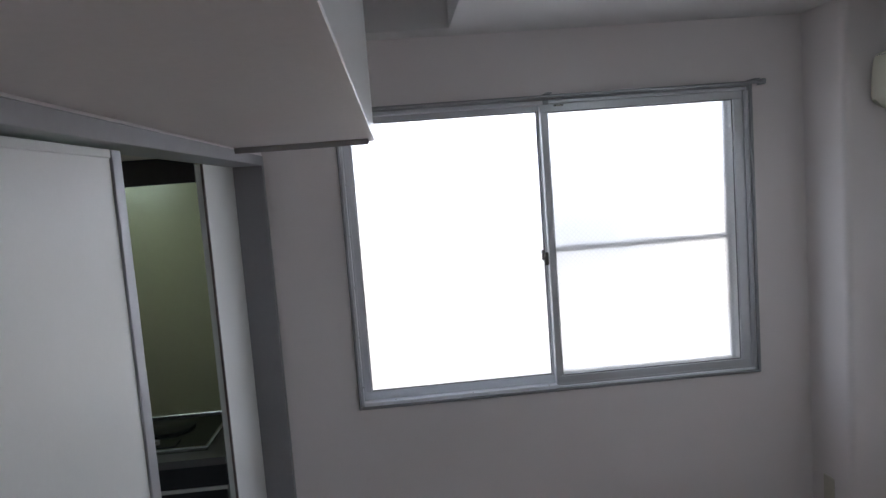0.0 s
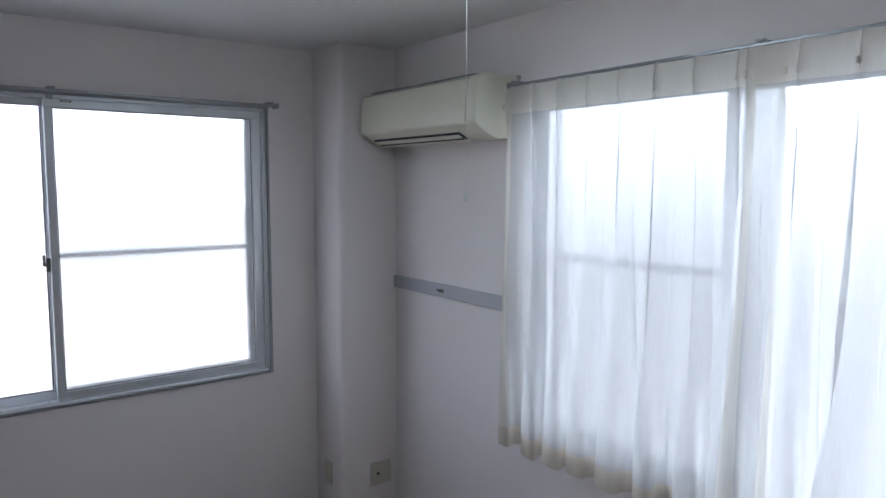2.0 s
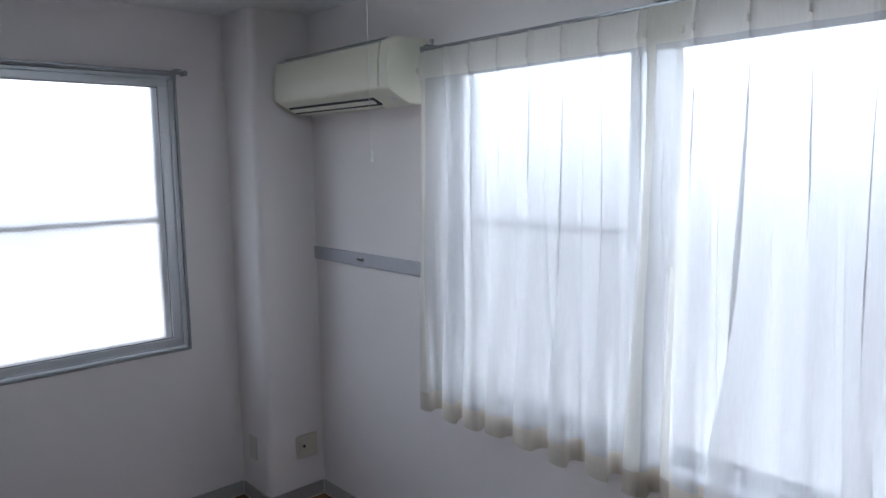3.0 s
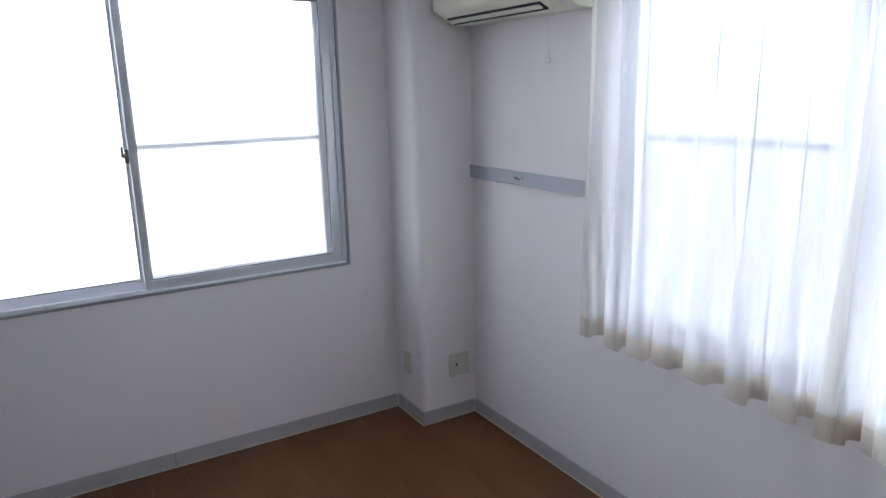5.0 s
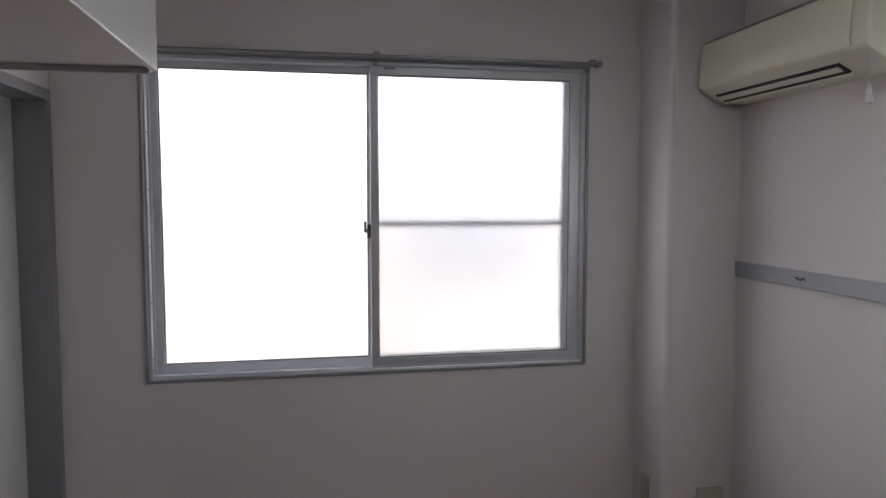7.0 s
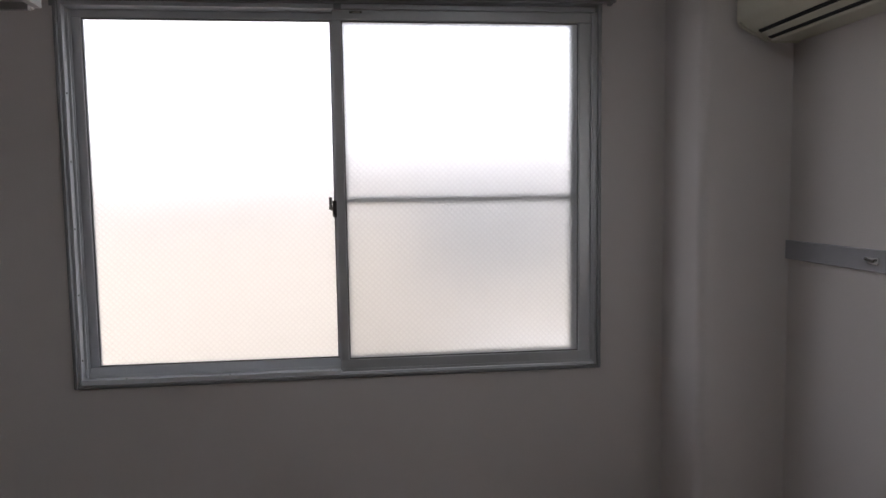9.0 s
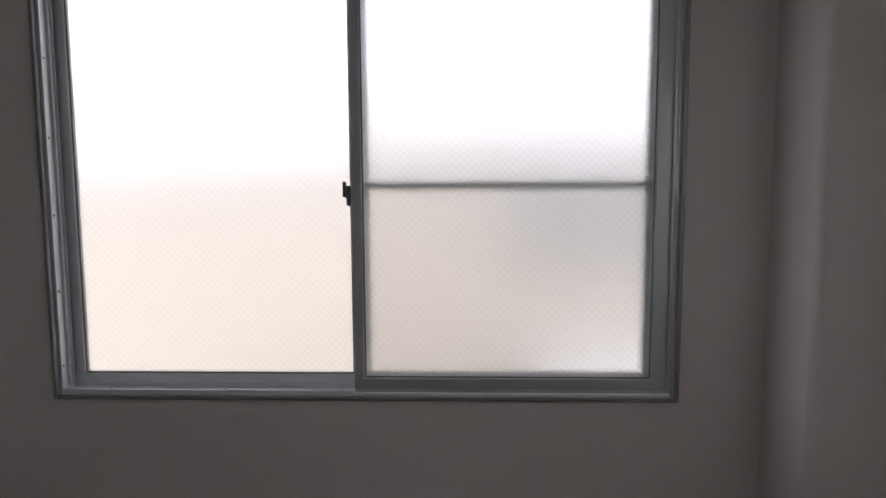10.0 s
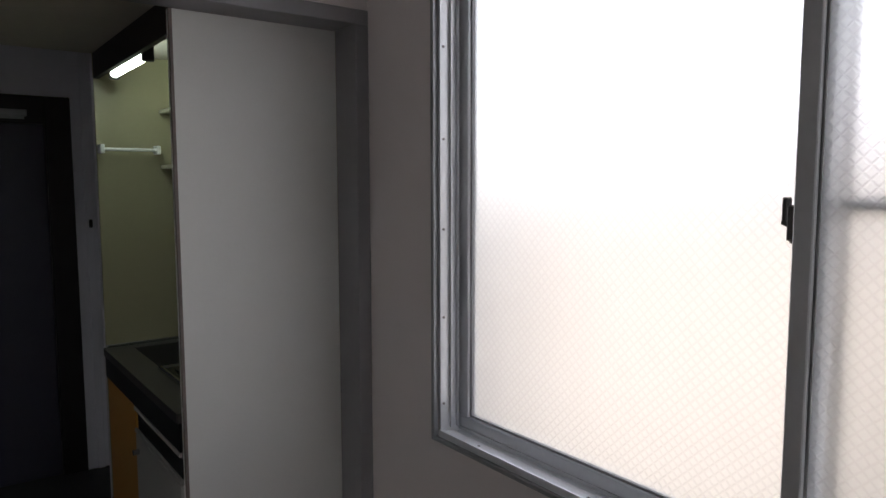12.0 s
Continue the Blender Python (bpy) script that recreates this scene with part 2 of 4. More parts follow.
def structure(name, bm, material, label="", category="", smooth=False):
    ob = new(name, mesh_of(name, bm, material, smooth))
    return tagged(ob, label, category, kind="structure")


def thing(name, at, label, category, group="", kind=""):
    e = new(name)
    e.location = at
    e.empty_display_size = 0.1
    return tagged(e, label, category, group, kind)


def base_of(ob):
    p = Vector((0, 0, 0))
    while ob:
        p += ob.location
        ob = ob.parent
    return p


def part(name, bm, material, parent, label="", smooth=False):
    """One mesh, given in world coordinates, as a part of parent."""
    bmesh.ops.translate(bm, vec=-base_of(parent), verts=bm.verts)
    ob = new(name, mesh_of(name, bm, material, smooth))
    ob.parent = parent
    if label:
        tagged(ob, label)
    return ob


# ---- plan ----
XW, XE, YN, YS, ZC = -0.31, 2.34, 3.20, -1.15, 2.365
WX0, WX1, WZ0, WZ1 = 0.0, 1.80, 0.806, 2.084      # north window, outside of its frame
EY0, EY1, EZ0, EZ1 = 0.28, 2.00, 0.735, 2.06      # east window
XP, YP = 2.035, 2.926                              # pillar
KX, KY = -1.37, 2.70                               # kitchen recess: far side, front
XD = -2.43                                         # wall with the entrance door
HC = 1.915                                         # low ceiling of the hall

# ---- structure ----


def wall_with_hole(bm, axis, at, thick, u0, u1, z0, z1, hu0, hu1, hz0, hz1):
    for a, b, c, d in ((u0, hu0, z0, z1), (hu1, u1, z0, z1), (hu0, hu1, z0, hz0), (hu0, hu1, hz1, z1)):
        if b - a < 1e-4 or d - c < 1e-4:
            continue
        if axis == "y":
            slab(bm, a, b, at, at + thick, c, d)
        else:
            slab(bm, at, at + thick, a, b, c, d)
    return bm


structure("wall_north", wall_with_hole(B(), "y", YN, 0.125, -2.6, XE, 0, 2.9, WX0 + 0.012, WX1 - 0.012, WZ0 + 0.012, WZ1 - 0.012), WALLPAPER, "white textured wallpaper wall with a wide window", "wall")
structure("wall_east", wall_with_hole(B(), "x", XE, 0.125, YS - 0.2, YN + 0.125, 0, 2.9, EY0 + 0.012, EY1 - 0.012, EZ0 + 0.012, EZ1 - 0.012), WALLPAPER, "white textured wallpaper wall with a curtained window", "wall")
structure("wall_south", slab(B(), -2.6, XE, YS - 0.2, YS, 0, 2.9), WALLPAPER, "plain white wallpaper wall", "wall")
bm = B()
slab(bm, XW - 0.115, XW, YS, 0.78, 0, 2.9)
slab(bm, XW - 0.115, XW, 0.78, YN, 1.921, 2.9)
structure("wall_west", bm, WALLPAPER, "white wallpaper wall with a sliding doorway", "wall")
bm = B()
slab(bm, XP, XE, YP, YN, 0, ZC)
edge = [e for e in bm.edges if all(abs(v.co.x - XP) < 1e-4 and abs(v.co.y - YP) < 1e-4 for v in e.verts)]
bmesh.ops.bevel(bm, geom=edge, offset=0.032, segments=7, profile=0.5, affect="EDGES")
structure("pillar", bm, WALLPAPER, "white wallpapered corner pillar with a soft edge", "pillar", smooth=True)

# ceiling, with the open loft hatch above the hanging cupboard
RX, RY0, RY1 = 0.495, -0.6, 3.06
bm = B()
slab(bm, RX, XE, YS, YN, ZC, ZC + 0.1)
slab(bm, XW, RX, RY1, YN, ZC, ZC + 0.1)
slab(bm, XW, RX, YS, RY0, ZC, ZC + 0.1)
structure("ceiling", bm, CEILING, "white papered ceiling with a loft opening", "ceiling")
bm = B()
slab(bm, RX, RX + 0.1, RY0 - 0.1, RY1 + 0.1, ZC + 0.1, 2.88)
slab(bm, XW, RX, RY1, RY1 + 0.1, ZC + 0.1, 2.88)
slab(bm, XW, RX, RY0 - 0.1, RY0, ZC + 0.1, 2.88)
slab(bm, XW, RX + 0.1, RY0 - 0.1, RY1 + 0.1, 2.88, 2.96)
structure("ceiling_recess", bm, CEILING, "dark loft recess above the ceiling", "ceiling")
bm = B()
slab(bm, RX + 0.1, XE + 0.2, YS - 0.2, YN + 0.2, 2.9, 3.0)
slab(bm, -2.6, XW, YS - 0.2, YN + 0.2, 2.9, 3.0)
structure("roof_slab", bm, GREYWALL, "concrete slab over the room", "roof")

structure("floor", slab(B(), -2.6, XE + 0.2, YS - 0.2, YN + 0.2, -0.2, -0.012), FLOORBASE, "dark base under the floor boards", "floor")
structure("floor_hall", slab(B(), XD - 0.15, XW - 0.115, 1.5, YN, -0.012, 0.0), HALLFLOOR, "dark vinyl hall floor", "floor")


def skirting(name, x0, x1, y0, y1):
    bm = slab(B(), x0, x1, y0, y1, 0.0, 0.07, 0.002, 1)
    structure(name, bm, BASEBOARD, "grey vinyl baseboard", "baseboard")


skirting("baseboard_1", XW + 0.1, XP - 0.009, YN - 0.008, YN)
skirting("baseboard_2", XP - 0.008, XP, YP - 0.008, YN - 0.009)
skirting("baseboard_3", XP + 0.001, XE - 0.009, YP - 0.008, YP)
skirting("baseboard_4", XE - 0.008, XE, YS, YP - 0.009)
skirting("baseboard_5", XW, XE - 0.01, YS, YS + 0.008)
skirting("baseboard_6", XW, XW + 0.008, YS + 0.01, 0.76)
structure("trim_joint", slab(B(), 0.905, 0.908, YN - 0.0086, YN - 0.0078, 0.001, 0.0705), GASKET, "dark joint between two lengths of baseboard", "trim")
# pale bead of sealant along the floor
for k, (x0, x1, y0, y1) in enumerate(((XW + 0.1, XP - 0.01, YN - 0.012, YN - 0.008), (XP - 0.012, XP - 0.008, YP - 0.012, YN - 0.012), (XP - 0.008, XE - 0.012, YP - 0.012, YP - 0.008), (XE - 0.012, XE - 0.008, YS + 0.02, YP - 0.012))):
    structure("trim_%d" % (k + 1), slab(B(), x0, x1, y0, y1, 0.0, 0.004), PLATE, "pale sealant bead at the foot of the baseboard", "trim")

# door frame of the sliding doorway
bm = B()
slab(bm, XW - 0.115, XW + 0.004, 3.160, YN, 0, 1.885, 0.002, 1)
structure("door_frame_jamb", bm, DOORFRAME, "grey painted door jamb", "door frame")
bm = B()
slab(bm, XW - 0.115, XW + 0.004, 0.76, YN, 1.885, 1.925, 0.002, 1)
structure("door_frame_head", bm, DOORFRAME, "grey painted door head with sliding track", "door frame")
structure("door_frame_jamb_far", slab(B(), XW - 0.115, XW + 0.004, 0.76, 0.80, 0, 1.885, 0.002, 1), DOORFRAME, "grey painted door jamb", "door frame")

# sliding door pushed aside
sd = thing("sliding_door", (XW - 0.05, 1.28, 0.0), "white laminate sliding door with grey stiles, pushed open", "door")
part("door_panel", slab(B(), -0.372, -0.348, 0.84, 1.715, 0.05, 1.86), PANEL, sd)
part("stile", slab(B(), -0.378, -0.342, 1.715, 1.765, 0.01, 1.878, 0.003, 2), ALU_DARK, sd, "grey metal door stile")
part("stile", slab(B(), -0.378, -0.342, 0.80, 0.84, 0.01, 1.878, 0.003, 2), ALU_DARK, sd, "grey metal door stile")
part("bottom_rail", slab(B(), -0.376, -0.344, 0.84, 1.715, 0.0, 0.05, 0.002, 1), ALU_DARK, sd)
part("top_rail", slab(B(), -0.376, -0.344, 0.84, 1.715, 1.86, 1.878, 0.002, 1), PANEL, sd)

# white partition at the end of the kitchen
pw = thing("partition_panel", (-0.435, 2.93, 0.0), "tall white laminate partition beside the kitchen", "partition")
part("panel", slab(B(), -0.450, -0.425, 2.708, 3.160, 0, 1.885), PANEL, pw)
part("edge_strip", slab(B(), -0.450, -0.4316, 2.702, 2.7079, 0, 1.885), PANEL, pw)
part("edge_strip", slab(B(), -0.4315, -0.4235, 2.700, 2.708, 0, 1.885), EDGE_BROWN, pw, "thin dark brown edge strip")

# hall
structure("wall_hall_north", slab(B(), XD, KX - 0.06, 2.92, YN, 0, 2.9), HALLWALL, "dim hall wall beyond the kitchen recess", "wall")
structure("wall_hall_side", slab(B(), KX - 0.06, KX - 0.012, KY + 0.002, YN, 0, 2.9), HALLWALL, "side wall of the kitchen recess", "wall")
structure("wall_hall_end", wall_with_hole(B(), "x", XD - 0.15, 0.15, YS, YN, 0, 2.9, 1.82, 2.785, -0.01, 1.865), HALLWALL, "dim hall wall with the entrance door", "wall")
structure("wall_hall_south", slab(B(), XD, XW - 0.115, 1.40, 1.50, 0, 2.9), HALLWALL, "plain hall wall", "wall")
structure("ceiling_hall_low", slab(B(), KX - 0.02, XW - 0.115, 1.50, YN, HC, 2.40), HALLCEIL, "low dark hall ceiling under the loft", "ceiling")
structure("ceiling_hall", slab(B(), XD, KX - 0.02, 1.50, 2.92, 2.115, 2.20), HALLCEIL, "hall ceiling", "ceiling")


# ---- windows ----
def sash(win, name, u0, u1, z0, z1, d, w, axis, stile_l=0.04, stile_r=0.04, top=0.035, bottom=0.04, label="", pane_at=None):
    """One sliding sash: frame bars and a frosted pane. d: near face, w: thickness, measured outwards."""
    def bar(a, b, c, e, p=0.0, q=None, bevel=0.002):
        q = w if q is None else q
        bm = B()
        if axis == "y":
            return slab(bm, a, b, d + p, d + q, c, e, bevel, 1)
        return slab(bm, d + p, d + q, a, b, c, e, bevel, 1)
    s = part(name, bar(u0, u1, z0, z0 + bottom), ALU, win, label)
    part("stile", bar(u0, u0 + stile_l, z0 + bottom, z1 - top), ALU, s)
    part("stile", bar(u1 - stile_r, u1, z0 + bottom, z1 - top), ALU, s)
    part("top_rail", bar(u0, u1, z1 - top, z1), ALU, s)
    a, b, c, e = u0 + stile_l, u1 - stile_r, z0 + bottom, z1 - top
    pa = w / 2 if pane_at is None else pane_at
    g = B()
    for r in ((a, a + 0.004, c, e), (b - 0.004, b, c, e), (a + 0.004, b - 0.004, c, c + 0.004), (a + 0.004, b - 0.004, e - 0.004, e)):
        if axis == "y":
            slab(g, r[0], r[1], d + pa - 0.006, d + pa + 0.006, r[2], r[3])
        else:
            slab(g, d + pa - 0.006, d + pa + 0.006, r[0], r[1], r[2], r[3])
    part("gasket", g, GASKET, s, "dark glazing bead")
    pane = part("pane", bar(a + 0.001, b - 0.001, c + 0.001, e - 0.001, pa - 0.003, pa + 0.003, 0), GLASS, s, "frosted wired glass pane")
    pane.visible_shadow = False
    return s


w1 = thing("window_1", (0.9, YN, WZ0), "wide aluminium sliding window with frosted wired glass", "window", kind="structure")
yf, yb = YN - 0.012, YN + 0.105
# surrounding frame: thin flange on the wall, then the deep channel
for name, r in (("frame_side", (WX0, WX0 + 0.012, WZ0, WZ1)), ("frame_side", (WX1 - 0.012, WX1, WZ0, WZ1)), ("frame_bottom", (WX0 + 0.012, WX1 - 0.012, WZ0, WZ0 + 0.012)), ("frame_top", (WX0 + 0.012, WX1 - 0.012, WZ1 - 0.012, WZ1))):
    part(name, slab(B(), r[0], r[1], yf, yb, r[2], r[3], 0.002, 1), ALU_DARK, w1)
for name, r in (("jamb", (WX0 + 0.0121, WX0 + 0.022, WZ0 + 0.012, WZ1 - 0.012)), ("jamb", (WX1 - 0.022, WX1 - 0.0121, WZ0 + 0.012, WZ1 - 0.012))):
    part(name, slab(B(), r[0], r[1], YN + 0.002, yb, r[2], r[3], 0.001, 1), ALU, w1)
# pale sky reflection in the colour; left half is tilted to catch more light
part("sill", along_x(B(), [(YN - 0.004, WZ0 + 0.0121), (yb, WZ0 + 0.0121), (yb, WZ0 + 0.0155), (YN + 0.054, WZ0 + 0.0155), (YN + 0.050, WZ0 + 0.0140), (YN, WZ0 + 0.0285), (YN - 0.004, WZ0 + 0.0285)], WX0 + 0.022, 0.876), SILL_SKYLIT, w1, "aluminium sill track, paled to stand for the sky's reflection")
part("sill", slab(B(), 0.8761, WX1 - 0.022, YN - 0.004, yb, WZ0 + 0.0121, WZ0 + 0.020, 0.001, 1), SILL_SKYLIT, w1, "aluminium sill track, paled to stand for the sky's reflection")
part("head", slab(B(), WX0 + 0.022, WX1 - 0.022, YN + 0.002, yb, WZ1 - 0.026, WZ1 - 0.0121, 0.001, 1), ALU, w1)
for y, x0, x1 in ((YN + 0.009, 0.880, WX1 - 0.022), (YN + 0.058, WX0 + 0.022, 0.9), (YN + 0.098, WX0 + 0.022, WX1 - 0.022)):
    part("track", slab(B(), x0, x1, y, y + 0.003, WZ0 + 0.020, WZ0 + 0.028), ALU, w1)
for x, y in ((WX0 + 0.022, YN + 0.050), (WX0 + 0.022, YN + 0.030), (WX1 - 0.030, YN + 0.006)):
    part("guide", slab(B(), x, x + 0.008, y, y + 0.004, WZ0 + 0.03, WZ1 - 0.03), ALU, w1)
for z in (0.90, 1.12, 1.34, 1.56, 1.78):
    part("screw", rod(B(), (WX0 + 0.022, YN + 0.012, z), (WX0 + 0.0235, YN + 0.012, z), 0.0035, 8), LATCHMETAL, w1)
for x, z in ((0.16, 0.0262), (0.50, 0.0262), (0.84, 0.0262), (1.18, 0.021), (1.52, 0.021)):
    part("screw", rod(B(), (x, YN + 0.012, WZ0 + z - 0.003), (x, YN + 0.012, WZ0 + z), 0.0035, 8), LATCHMETAL, w1)
sash(w1, "outer_sash", 0.020, 0.905, WZ0 + 0.022, WZ1 - 0.020, YN + 0.062, 0.034, "y", 0.036, 0.036, 0.030, 0.034, pane_at=0.014)
sr = sash(w1, "inner_sash", 0.876, 1.772, WZ0 + 0.022, WZ1 - 0.026, YN + 0.018, 0.034, "y", 0.030, 0.044, 0.034, 0.036, pane_at=0.016)
# crescent latch on the meeting stile
lt = part("latch", slab(B(), 0.862, 0.8755, YN + 0.036, YN + 0.056, 1.362, 1.412, 0.003, 2), LATCHMETAL, w1, "dark crescent sash latch")
part("latch_lever", slab(B(), 0.849, 0.859, YN + 0.036, YN + 0.050, 1.392, 1.432, 0.003, 2), LATCHMETAL, lt)
part("latch_pivot", rod(B(), (0.850, YN + 0.043, 1.396), (0.868, YN + 0.043, 1.388), 0.007, 10), LATCHMETAL, lt)
part("latch_base", slab(B(), 0.8605, 0.8757, YN + 0.030, YN + 0.0359, 1.366, 1.420, 0.002, 1), LATCHMETAL, lt)
# paper sticker on the top rail
part("sticker", slab(B(), 0.935, 0.977, YN + 0.0172, YN + 0.0178, 2.046, 2.0535), LATCHMETAL, sr, "small dark sticker with a pale print bar")
part("sticker_print", slab(B(), 0.945, 0.970, YN + 0.0166, YN + 0.0171, 2.0485, 2.0505), PLATE, sr)
# insect screen outside the inner sash
sc = part("insect_screen", slab(B(), 0.90, 1.765, YN + 0.112, YN + 0.124, WZ0 + 0.02, WZ0 + 0.05), SCREENFRAME, w1, "grey insect screen frame with a middle bar")
part("screen_side", slab(B(), 0.90, 0.912, YN + 0.112, YN + 0.124, WZ0 + 0.05, WZ1 - 0.05), SCREENFRAME, sc)
part("screen_side", slab(B(), 1.725, 1.765, YN + 0.112, YN + 0.124, WZ0 + 0.05, WZ1 - 0.05), SCREENFRAME, sc)
part("net", slab(B(), 0.913, 1.724, YN + 0.1175, YN + 0.1180, WZ0 + 0.051, WZ1 - 0.051), NET, sc, "fine grey insect net")
part("screen_top", slab(B(), 0.90, 1.765, YN + 0.112, YN + 0.124, WZ1 - 0.05, WZ1 - 0.025), SCREENFRAME, sc)
part("screen_bar", slab(B(), 0.9125, 1.725, YN + 0.106, YN + 0.118, 1.409, 1.430), SCREENFRAME, sc)

# east window
w2 = thing("window_2", (XE, 1.14, EZ0), "aluminium sliding window with frosted glass behind the curtain", "window", kind="structure")
for name, r in (("frame_side", (EY0, EY0 + 0.03, EZ0, EZ1)), ("frame_side", (EY1 - 0.03, EY1, EZ0, EZ1)), ("frame_bottom", (EY0 + 0.03, EY1 - 0.03, EZ0, EZ0 + 0.025)), ("frame_top", (EY0 + 0.03, EY1 - 0.03, EZ1 - 0.025, EZ1))):
    part(name, slab(B(), XE - 0.010, XE + 0.105, r[0], r[1], r[2], r[3], 0.002, 1), ALU, w2)
sash(w2, "outer_sash", 1.150, EY1 - 0.031, EZ0 + 0.026, EZ1 - 0.026, XE + 0.028, 0.026, "x")
sash(w2, "inner_sash", EY0 + 0.031, 1.190, EZ0 + 0.026, EZ1 - 0.026, XE + 0.070, 0.026, "x")
sc2 = part("insect_screen", slab(B(), XE + 0.112, XE + 0.124, 1.16, EY1 - 0.04, EZ0 + 0.02, EZ0 + 0.05), SCREENFRAME, w2)
part("net", slab(B(), XE + 0.1185, XE + 0.1190, 1.186, EY1 - 0.066, EZ0 + 0.051, EZ1 - 0.051), NET, sc2, "fine grey insect net")
part("screen_bar", slab(B(), XE + 0.106, XE + 0.118, 1.18, EY1 - 0.06, 1.435, 1.458), SCREENFRAME, sc2)
part("screen_side", slab(B(), XE + 0.112, XE + 0.124, 1.16, 1.185, EZ0 + 0.05, EZ1 - 0.05), SCREENFRAME, sc2)
part("screen_side", slab(B(), XE + 0.112, XE + 0.124, EY1 - 0.065, EY1 - 0.04, EZ0 + 0.05, EZ1 - 0.05), SCREENFRAME, sc2)


# ---- curtain rails and curtain ----
def curtain_rail(at, axis, u0, u1, wall, z, group):
    """Double metal rail on brackets. wall: the wall's face; the rail stands off it into the room."""
    r = thing("curtain_rail", at, "double aluminium curtain rail on small brackets", "curtain rail", group)
    for off in (0.025, 0.058):
        bm = B()
        if axis == "x":
            slab(bm, u0, u1, wall - off - 0.012, wall - off, z + 0.004, z + 0.013, 0.002, 2)
        else:
            slab(bm, wall - off - 0.012, wall - off, u0, u1, z + 0.004, z + 0.013, 0.002, 2)
        part("rail", bm, RAILMETAL, r)
        for u in (u0, u1):
            bm = B()
            if axis == "x":
                slab(bm, u - 0.008, u + 0.008, wall - off - 0.015, wall - off + 0.003, z - 0.003, z + 0.019, 0.003, 2)
            else:
                slab(bm, wall - off - 0.015, wall - off + 0.003, u - 0.008, u + 0.008, z - 0.003, z + 0.019, 0.003, 2)
            part("end_cap", bm, ALU_DARK, r)
    for u in (u0 + 0.03, (u0 + u1) / 2, u1 - 0.03):
        bm = B()
        if axis == "x":
            slab(bm, u - 0.012, u + 0.012, wall - 0.074, wall, z + 0.0165, z + 0.022)
            slab(bm, u - 0.012, u + 0.012, wall - 0.004, wall, z - 0.02, z + 0.0164)
        else:
            slab(bm, wall - 0.074, wall, u - 0.012, u + 0.012, z + 0.0165, z + 0.022)
            slab(bm, wall - 0.004, wall, u - 0.012, u + 0.012, z - 0.02, z + 0.0164)
        part("bracket", bm, ALU_DARK, r)
    return r


curtain_rail((0.9, YN - 0.05, 2.08), "x", -0.03, 1.822, YN, 2.074, "curtain rails")
curtain_rail((XE - 0.05, 1.1, 2.10), "y", 0.06, 2.03, XE, 2.084, "curtain rails")

CUR_X, CUR_TOP, CUR_BOT = XE - 0.066, 2.086, 0.70


def smooth_step(a, b, x):
    t = min(1.0, max(0.0, (x - a) / (b - a)))
    return t * t * (3 - 2 * t)


